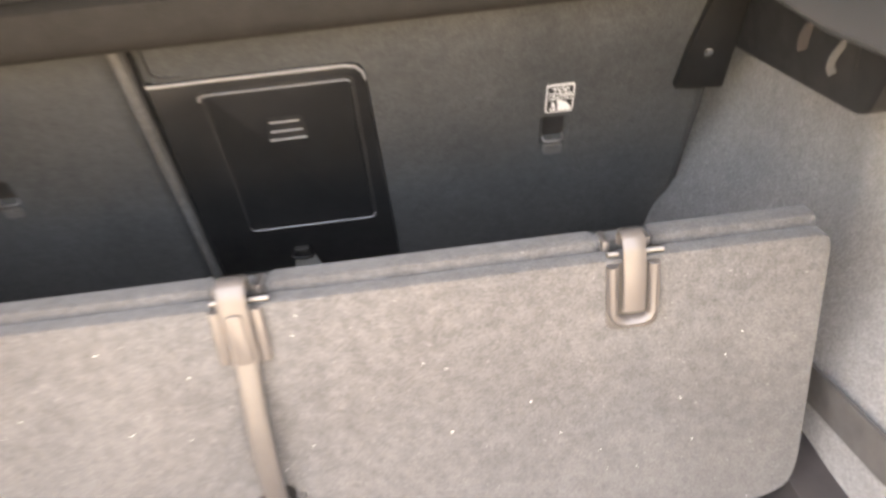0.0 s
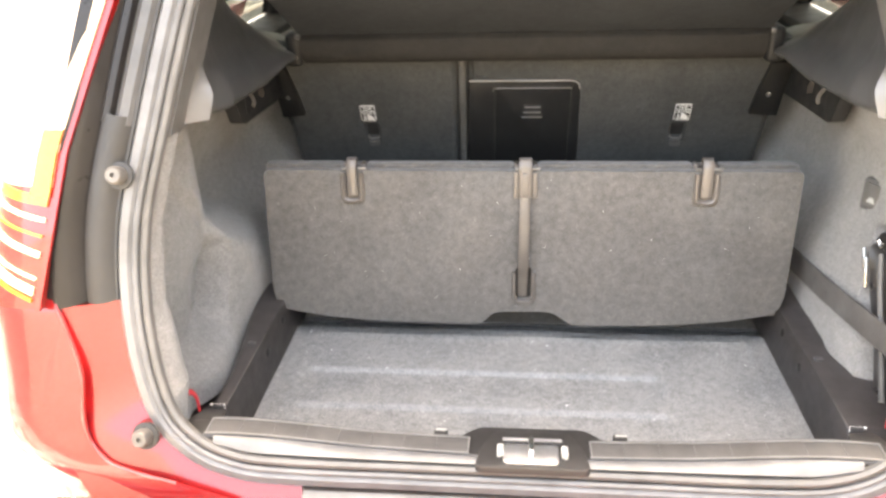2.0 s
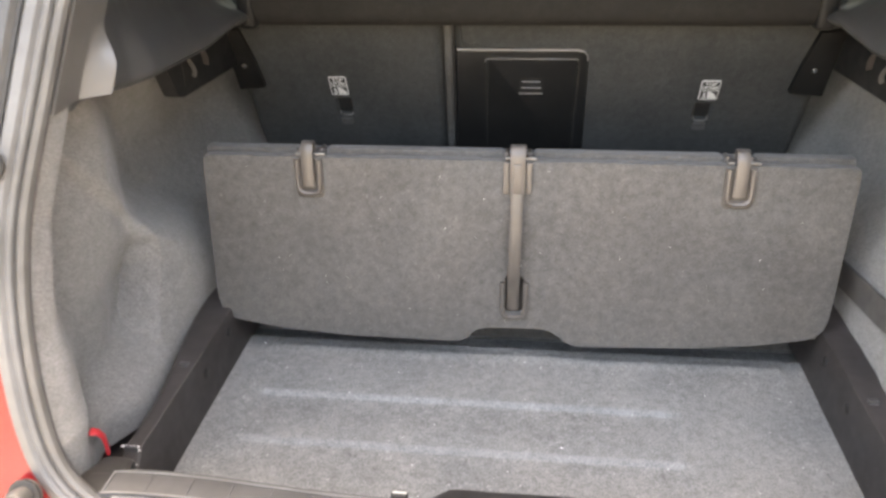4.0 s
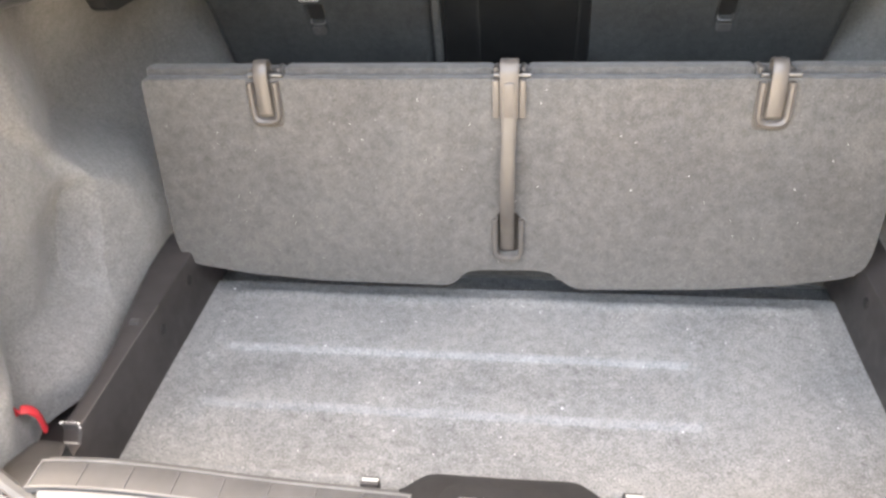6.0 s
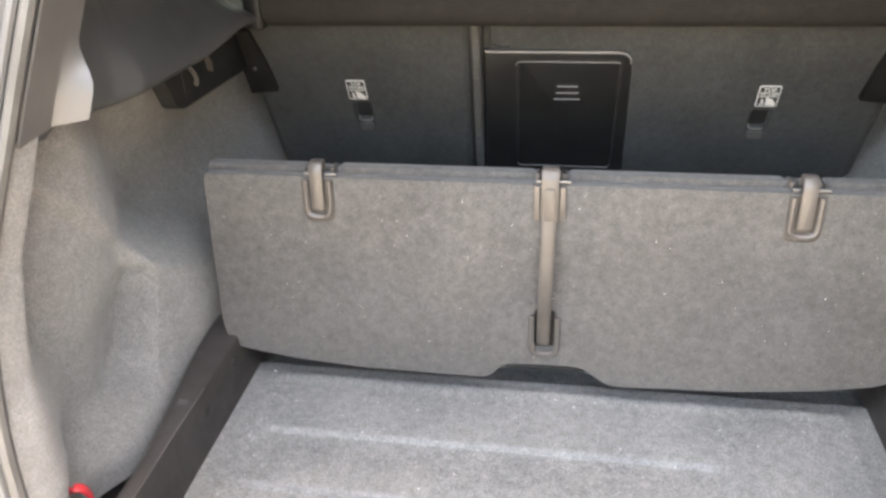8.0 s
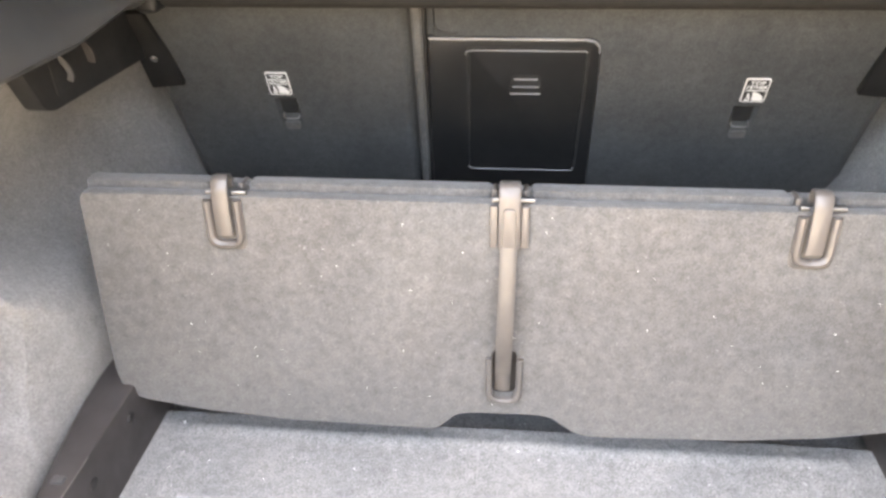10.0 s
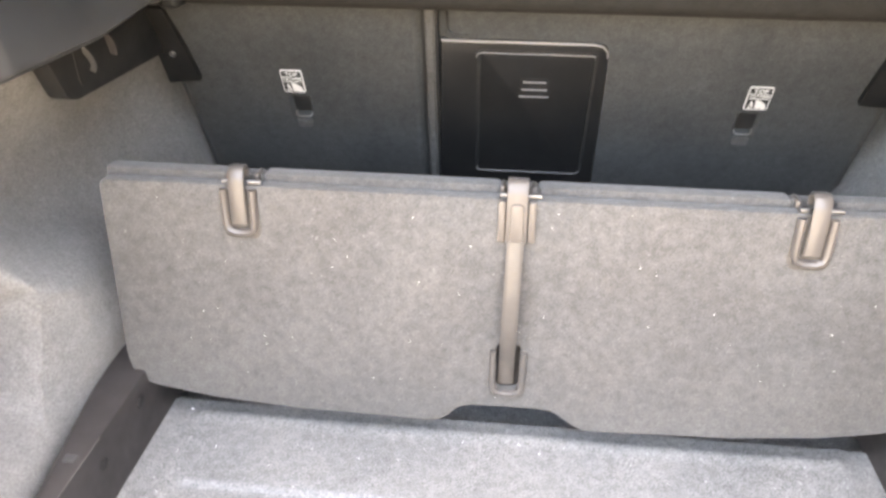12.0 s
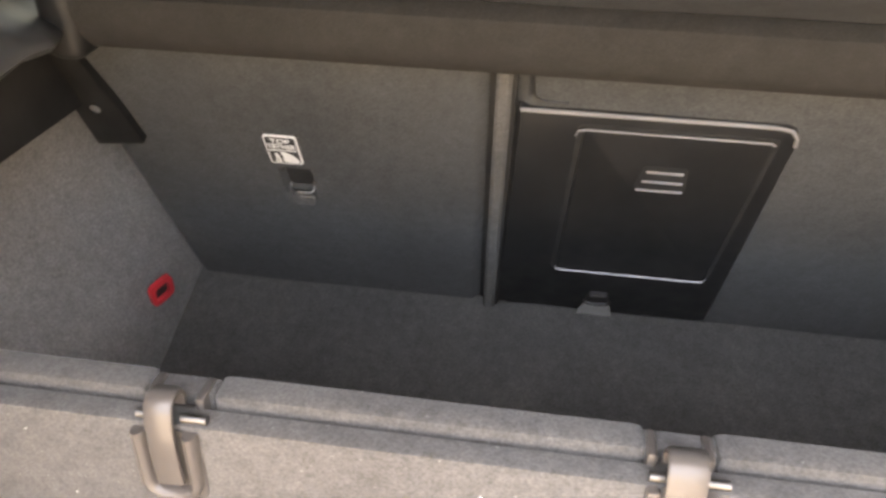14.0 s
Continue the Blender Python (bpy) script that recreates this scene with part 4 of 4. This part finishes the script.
# ---- right-hand side pocket: dark case, elastic strap, button ----
case = thing("emergency_case", (0.64, -0.28, 0.076), "glossy black soft case held in the side pocket", "case")
CASE = frame_of((0.606, 0, 0), (0, 1, 0), (0, 0, 1)) @ pose(0, 0, 0, 0, 180, 0) @ Matrix.Diagonal((-1, 1, 1, 1))
part("body", prism(rounded([(-0.395, 0.078), (-0.292, 0.078), (-0.247, 0.165), (-0.192, 0.235), (-0.150, 0.305), (-0.178, 0.332), (-0.385, 0.326)], 0.018, 4), -0.085, 0.0, CASE, 0.012, 4), M_BAG, case)
# grey bead stands for the highlight down the case's rounded corner
part("corner_highlight", sweep(bezier([(0.604, -0.212, 0.318), (0.601, -0.245, 0.262), (0.600, -0.290, 0.190), (0.601, -0.338, 0.100)], 6), circle(0.005, 8), (1, 0, 0)), M_SEAL, case, "grey bead put in for the highlight on the case's rounded corner")
part("cap", prism(rounded([(-0.285, 0.326), (-0.180, 0.326), (-0.192, 0.352), (-0.222, 0.364), (-0.275, 0.356)], 0.010, 3), -0.050, 0.004, CASE, 0.008, 3), M_BAG, case, "black moulded top cap")
# small steel pieces added where glints fall on the black case
part("cap_glint", sweep(bezier([(0.598, -0.205, 0.336), (0.593, -0.214, 0.346), (0.594, -0.224, 0.338), (0.592, -0.230, 0.346)], 5), circle(0.0035, 8), (1, 0, 0)), M_STEEL, case, "small steel piece put in as a glint on the cap")
part("clip", block((0.006, 0.006, 0.055), pose(0.598, -0.188, 0.270, -24), 0.002), M_STEEL, case, "thin steel bar put in as a glint on the case")
part("clip", block((0.006, 0.005, 0.042), pose(0.602, -0.163, 0.284, -24), 0.002), M_STEEL, case, "thin steel bar put in as a glint on the case")
band = thing("elastic_strap", (0.58, -0.1, 0.15), "dark woven elastic strap across the side trim", "strap")
pts = []
for i in range(41):
    y = 0.16 - 0.58 * i / 40
    z = lerp_table([(-0.42, 0.226), (-0.10, 0.185), (0.16, 0.150)], y)
    w = wall_right_depth(y, z) if y > -0.10 else wall_right_depth(-0.10, 0.19) + (0.604 - wall_right_depth(-0.10, 0.19)) * (-0.10 - y) / 0.32
    pts.append((min(w, 0.600) - 0.006, y, z))
part("webbing", sweep(pts, [(-0.002, -0.024), (0.002, -0.024), (0.002, 0.024), (-0.002, 0.024)], (0, 0, 1)), M_WEB, band)
part("end_tab", block((0.006, 0.030, 0.052), pose(pts[0][0] + 0.001, pts[0][1] - 0.004, pts[0][2]), 0.0015), M_RAIL, band, "sewn end tab")
sw = thing("fold_switch", (0.62, -0.075, 0.37), "small grey push button set in the side felt", "switch")
mm = frame_of((0.630, -0.085, 0.372), (0.50, -1, 0), (0, 0, 1))
part("bezel", prism(rounded([(-0.024, -0.030), (0.024, -0.030), (0.024, 0.030), (-0.024, 0.030)], 0.005), -0.030, 0.001, mm, 0.001), M_SEAL, sw)
part("button", prism(rounded([(-0.017, -0.024), (0.017, -0.024), (0.017, 0.024), (-0.017, 0.024)], 0.004), 0.001, 0.006, mm, 0.003), M_SEAL, sw, "grey button")
part("symbol", prism([(-0.009, -0.012), (0.009, -0.012), (0.005, -0.002), (-0.003, -0.002)], 0.006, 0.0065, mm, 0), M_GREYTAB, sw, "pale printed symbol")

# ---- the car round the opening ----
car = thing("car", (0, 0.3, -0.3), "red estate car seen from behind with open tailgate", "car")


def opening_line(off=0.0, dy=0.0):
    """The rim of the tailgate opening, widened by off."""
    side = [(0.951, 0.432), (0.90, 0.465), (0.755, 0.513), (0.594, 0.556), (0.446, 0.590), (0.312, 0.589), (0.194, 0.560), (0.141, 0.514), (0.116, 0.449), (0.110, 0.36), (0.110, 0.18)]
    pts = [(-x, z) for z, x in side] + [(0.0, 0.110)] + [(x, z) for z, x in side[::-1]] + [(0.40, 0.985), (0.30, 1.0), (0.0, 1.005), (-0.30, 1.0), (-0.40, 0.985)]
    c = Vector((0, 0.55))
    out = []
    k = len(pts)
    for i, p in enumerate(pts):
        a, b = Vector(pts[i - 1]), Vector(pts[(i + 1) % k])
        t = (b - a).normalized()
        nrm = Vector((t.y, -t.x))
        if nrm.dot(Vector(p) - c) < 0:
            nrm = -nrm
        q = Vector(p) + nrm * off
        out.append(Vector((q.x, y_open(p[1]) + dy, q.y)))
    fine = bezier(out + [out[0]], 12)[:-1]
    return fine


OPEN_N = (0, -1, 0.42)
seal = part("door_seal", sweep(opening_line(0.004, -0.004), circle(0.0075, 8, 1.2), OPEN_N, True), M_SEAL, car, "grey rubber door seal")
part("seal_lip", sweep(opening_line(0.017, -0.010), circle(0.0055, 8, 1.2), OPEN_N, True), M_RUBBER, car, "outer lip of the rubber seal")
part("seal_groove", sweep(opening_line(0.0115, 0.001), [(-0.004, -0.003), (0.004, -0.003), (0.004, 0.003), (-0.004, 0.003)], OPEN_N, True), M_RUBLINE, car)


def band_part(name, off0, off1, dy0, dy1, keep, mat, label, steps=3):
    """A strip of the body between two widened rims of the opening."""
    a = opening_line(off0, dy0)
    b = [q + Vector((0, dy1(p) if callable(dy1) else dy1, 0)) for p, q in zip(a, opening_line(off1))]
    bm = bmesh.new()
    k = len(a)
    cols = [[bm.verts.new(p.lerp(q, j / steps) + Vector((0, -0.012 * math.sin(math.pi * j / steps), 0))) for j in range(steps + 1)] for p, q in zip(a, b)]
    for i in range(k):
        n = (i + 1) % k
        if keep(a[i]) and keep(a[n]):
            for j in range(steps):
                bm.faces.new((cols[i][j], cols[n][j], cols[n][j + 1], cols[i][j + 1]))
    loose = [v for v in bm.verts if not v.link_faces]
    bmesh.ops.delete(bm, geom=loose, context='VERTS')
    thicken(bm, 0.004)
    return part(name, bm, mat, car, label)


def lip_point(u, v):
    x = -0.490 + 0.98 * u
    y0 = sill_y(x) - 0.031
    return (x, y0 + (-0.548 + 0.16 * x ** 4 - y0) * v, 0.1175 + sill_top(x) * (1 - v) + 0.014 * smooth(0.42, 0.50, abs(x)) * v + 0.0035 * math.sin(math.pi * v))


part("inner_lip", sheet(40, 4, lip_point, 0.003), M_LIP, car, "grey inner lip of the seal")
band_part("flange", 0.020, 0.046, -0.004, -0.004, lambda p: True, M_RIMMETAL, "pale metal rim outside the seal")
for s in (-1, 1):
    band_part("pillar_cover", 0.047, 0.092, -0.006, -0.018, lambda p: p.x * s > 0.3 and 0.338 < p.z < 0.612, M_PILLAR, "dark grey plastic stop plate")
    band_part("upper_cover", 0.047, 0.078, -0.006, -0.008, lambda p: p.x * s > 0.3 and 0.588 <= p.z < 0.97, M_GREYPL, "grey upper pillar strip")
    band_part("upper_panel", 0.080, 0.096, -0.009, -0.012, lambda p: p.x * s > 0.3 and 0.588 <= p.z < 0.97, M_PANEL, "black pillar edge")
    band_part("pillar_panel", 0.094, 0.152, -0.010, -0.034, lambda p: p.x * s > 0.3 and 0.335 < p.z < 0.97, M_PANEL, "black plastic panel beside the lamp")
    band_part("pillar_inset", 0.047, 0.062, -0.010, -0.012, lambda p: p.x * s > 0.3 and 0.80 <= p.z < 0.97, M_PAINT, "red body strip between seal and pillar cover")
    band_part("corner_panel", 0.047, 0.175, -0.006, lambda p: -0.030 - 0.045 * smooth(0.23, 0.125, p.z), lambda p: p.x * s > 0.345 and p.z <= 0.345, M_PAINT, "glossy red inner corner panel")
band_part("shut_gap", 0.0445, 0.0490, -0.012, -0.012, lambda p: (abs(p.x) < 0.36 and p.z < 0.3) or 0.34 < p.z < 0.97, M_RUBLINE, "dark gap round the metal rim", 1)
band_part("bumper_step", 0.047, 0.135, -0.002, -0.056, lambda p: abs(p.x) < 0.372 and p.z < 0.3, M_BUMPER, "grey textured bumper step cover")


def quarter_shell(sign):
    """The red rear corner: rounded from the opening's rim round to the car's flank."""
    def f(u, v, z0, z1, reach):
        u, z = u * reach, z0 + (z1 - z0) * v
        zz = max(0.05, min(0.97, z))
        x0 = lerp_table([(0.06, 0.45), (0.087, 0.549), (0.107, 0.632), (0.133, 0.669), (0.17, 0.688), (0.25, 0.689), (0.291, 0.706), (0.349, 0.731), (0.561, 0.675), (0.752, 0.605), (0.97, 0.52)], zz)
        y0 = y_open(max(zz, 0.10)) - 0.012 - 0.022 * smooth(0.42, 0.34, z)
        bulge = 0.006 * smooth(0.345, 0.24, z)
        w = lerp_table([(-0.30, 0.88), (0.05, 0.93), (0.35, 0.95), (0.60, 0.88), (0.97, 0.68)], z)
        a = u * math.pi / 2
        x = x0 + (w - x0) * math.sin(a)
        y = y0 - bulge * smooth(0.0, 0.35, u) + (0.45 + bulge) * (1 - math.cos(a)) ** 1.6 + (0.9 * max(0.0, u - 0.8) / 0.2)
        return (sign * x, y, z)
    part("quarter_panel", sheet(36, 30, lambda u, v: f(u, v, -0.30, 0.585, 1.0), 0.004), M_PAINT, car, "glossy red rear quarter panel")
    edge_line = [f(0.0, (z + 0.30) / 0.885, -0.30, 0.585, 1.0) for z in [0.085 + 0.026 * i for i in range(11)]]
    part("panel_edge", sweep(bezier([Vector(p) + Vector((0, -0.002, 0)) for p in edge_line], 4), circle(0.0035, 8), (0, 1, 0.2)), M_PAINT, car, "rounded shut line of the red corner")
    part("rear_pillar", sheet(14, 14, lambda u, v: f(u, v, 0.585, 0.98, 0.42), 0.004), M_PAINT, car, "red rear pillar")


quarter_shell(-1)
quarter_shell(1)


def tail_light(sign):
    def shell(z0, z1, u0, u1, lift, slant=0.0):
        def f(u, v):
            z = z0 + (z1 - z0) * v + slant * u
            x0 = lerp_table([(0.342, 0.748), (0.569, 0.696), (0.756, 0.623), (0.97, 0.54)], z)
            w = lerp_table([(0.30, 0.955), (0.60, 0.89), (0.97, 0.69)], z) + lift * 0.3
            a = (u0 + (u1 - u0) * u) * math.pi / 2
            x = x0 + (w - x0) * math.sin(a)
            y = y_open(z) - 0.052 - lift + 0.42 * (1 - math.cos(a)) ** 1.5
            return (sign * x, y, z)
        return f
    lamp = part("tail_light", sheet(22, 40, shell(0.345, 0.95, 0.0, 0.9, 0.0), 0.02 * sign), M_LENS_RED, car, "glossy red tail light lens")
    part("red_edge", sheet(4, 40, shell(0.345, 0.95, -0.012, 0.012, 0.006), 0.006 * sign), M_PAINT, lamp, "red lens edge")
    part("clear_lens", sheet(14, 20, shell(0.520, 0.95, 0.04, 0.85, 0.004), 0.005 * sign), M_LENS_CLEAR, lamp, "pale upper lens")
    part("side_marker", sheet(5, 8, shell(0.505, 0.600, 0.04, 0.14, 0.006), 0.004 * sign), M_LENS_AMBER, lamp, "amber inner strip")
    for z, h, m, sl, w in ((0.492, 0.014, M_LENS_AMBER, 0.03, "amber light strip"), (0.470, 0.005, M_LENS_CLEAR, 0.045, "thin pale light strip"), (0.448, 0.003, M_LENS_AMBER, 0.05, "thin amber light strip"),
                           (0.420, 0.007, M_LENS_CLEAR, 0.065, "thin pale light strip"), (0.388, 0.003, M_LENS_CLEAR, 0.075, "thin pale light strip"), (0.366, 0.011, M_LENS_CLEAR, 0.085, "pale lower light strip"), (0.356, 0.005, M_LENS_AMBER, 0.085, "thin amber light strip")):
        part("light_strip", sheet(14, 3, shell(z, z + h, 0.045, 0.82, 0.004, sl), 0.005 * sign), m, lamp, w)


tail_light(-1)
tail_light(1)


def bump_stop(x, z, off, m):
    p = Vector((x, y_open(z) + off, z))
    n = Vector(OPEN_N).normalized()
    pos = frame_of(p, (1, 0, 0), Vector((0, 0.42, 1)))
    st = part("bump_stop", lathe([(0.020, -0.004), (0.020, 0.004), (0.014, 0.006), (0.014, 0.022), (0.011, 0.026), (0.004, 0.026), (0.004, 0.020)], pos, 18), m, car, "grey rubber bump stop")
    part("stop_ring", lathe([(0.0215, 0.002), (0.0215, 0.005), (0.017, 0.006)], pos, 18), M_RUBLINE, st)


for s in (-1, 1):
    bump_stop(s * 0.624, 0.525, -0.024, M_STOP)
    bump_stop(s * 0.590, 0.152, -0.026, M_STOP)

part("bumper", prism(rounded([(-0.84, -0.575), (0.84, -0.575), (0.80, -0.68), (0.45, -0.74), (-0.45, -0.74), (-0.80, -0.68)], 0.05, 4), -0.35, 0.055, pose(0, 0, 0), 0.03, 4), M_PAINT, car, "glossy red rear bumper")


def wheel(x, y):
    out = frame_of((x, y, -0.30), (0, 1, 0), (0, 0, 1)) if x > 0 else frame_of((x, y, -0.30), (0, -1, 0), (0, 0, 1))
    w = part("wheel", lathe([(0.20, -0.11), (0.29, -0.11), (0.315, -0.09), (0.32, -0.04), (0.32, 0.04), (0.315, 0.09), (0.29, 0.11), (0.215, 0.11), (0.205, 0.09)], out, 40), M_RUBLINE, car, "black rubber tyre")
    part("rim", lathe([(0.20, 0.06), (0.208, 0.095), (0.19, 0.10), (0.17, 0.085), (0.06, 0.08), (0.05, 0.095), (0.02, 0.095)], out, 30), M_DULL, w, "grey alloy rim")


for s in (-1, 1):
    wheel(s * 0.72, 0.35)
part("underbody", block((1.30, 2.35, 0.10), pose(0, 0.86, -0.33), 0.03), M_RUBLINE, car, "dark underbody")
# roof, tailgate and closing walls of the cabin
part("roof", block((1.44, 2.32, 0.05), pose(0, 0.96, 1.055), 0.02), M_PAINT, car, "red car roof")
gate = part("tailgate", block((1.38, 1.12, 0.07), pose(0, -0.300, 1.575, -70), 0.03, 3), M_PAINT, car, "raised red tailgate")
part("gate_lining", block((1.16, 1.04, 0.02), pose(0, -0.345, 1.545, -70), 0.008), M_GREYPL, gate, "grey plastic tailgate lining")
structure("ceiling", block((1.14, 2.1, 0.02), pose(0, 1.0, 1.015), 0.004), M_LINER, "pale cloth roof lining", "ceiling")
structure("wall_front", block((1.5, 0.04, 1.7), pose(0, 1.9, 0.25), 0), M_CABIN, "dark dashboard end of the cabin", "wall")
structure("floor_cabin", block((1.5, 1.5, 0.04), pose(0, 1.3, -0.05), 0), M_CABIN, "dark cabin floor beyond the seats", "floor")
for s in (-1, 1):
    part("flank", block((0.05, 2.4, 1.0), pose(s * 0.80, 0.9, 0.08), 0.01), M_PAINT, car, "red car flank")
    part("inner_lining", block((0.012, 2.3, 0.94), pose(s * 0.766, 0.95, 0.09), 0.003), M_CABIN, car, "dark inner lining of the flank")
    part("window_sill", block((0.17, 2.43, 0.03), pose(s * 0.705, 0.885, 0.5765), 0.01), M_BLACK, car)
    part("side_glass", block((0.005, 1.35, 0.42), pose(s * 0.672, 0.95, 0.80, 0, s * -14, 0), 0), M_GLASS, car, "tinted side window")
    part("quarter_glass", sheet(8, 6, lambda u, v: (s * (0.700 - 0.30 * (0.60 + 0.42 * v - 0.585) + 0.0), -0.16 + 0.26 * v * 0.4 + (0.43 - 0.104 * v) * u, 0.60 + 0.42 * v), 0.005), M_GLASS, car, "tinted quarter window")
    part("window_post", block((0.04, 0.07, 0.46), pose(s * 0.665, 0.72, 0.80, 0, s * -14, 0), 0.01), M_BLACK, car)
    part("roof_rail", block((0.10, 2.2, 0.05), pose(s * 0.60, 1.0, 1.02), 0.01), M_LINER, car)

# ---- lint and crumbs on the carpets ----
rnd = random.Random(5)
bm = bmesh.new()
spots = [(-0.481, -0.012), (0.083, -0.248), (-0.062, -0.035), (0.085, -0.03), (0.05, -0.045), (0.02, -0.032), (-0.30, -0.20), (0.18, -0.22), (-0.15, -0.30), (0.33, -0.10)]
spots += [(rnd.uniform(-0.47, 0.47), rnd.uniform(-0.43, -0.05)) for _ in range(70)]
for i, (x, y) in enumerate(spots):
    r = 0.0017 if i < 2 else rnd.uniform(0.0004, 0.0010)
    bmesh.ops.create_icosphere(bm, subdivisions=1, radius=r, matrix=pose(x, y, floor_height(x, y) + r * 0.5, rnd.uniform(0, 90), rnd.uniform(0, 90), 0) @ Matrix.Diagonal((rnd.uniform(0.8, 1.8), 0.8, 0.6, 1)))
tagged(link_mesh("lint", bm, M_LINT), "white lint and crumbs scattered on the carpet", "lint", kind="stuff")
bm = bmesh.new()
for i in range(44):
    x, z = rnd.uniform(-0.5, 0.5), rnd.uniform(0.09, 0.38)
    r = rnd.uniform(0.0004, 0.0008)
    bmesh.ops.create_icosphere(bm, subdivisions=1, radius=r, matrix=BOARD @ pose(x, z, 0.0004))
tagged(link_mesh("lint", bm, M_LINT), "white lint flecks clinging to the raised board", "lint", kind="stuff")
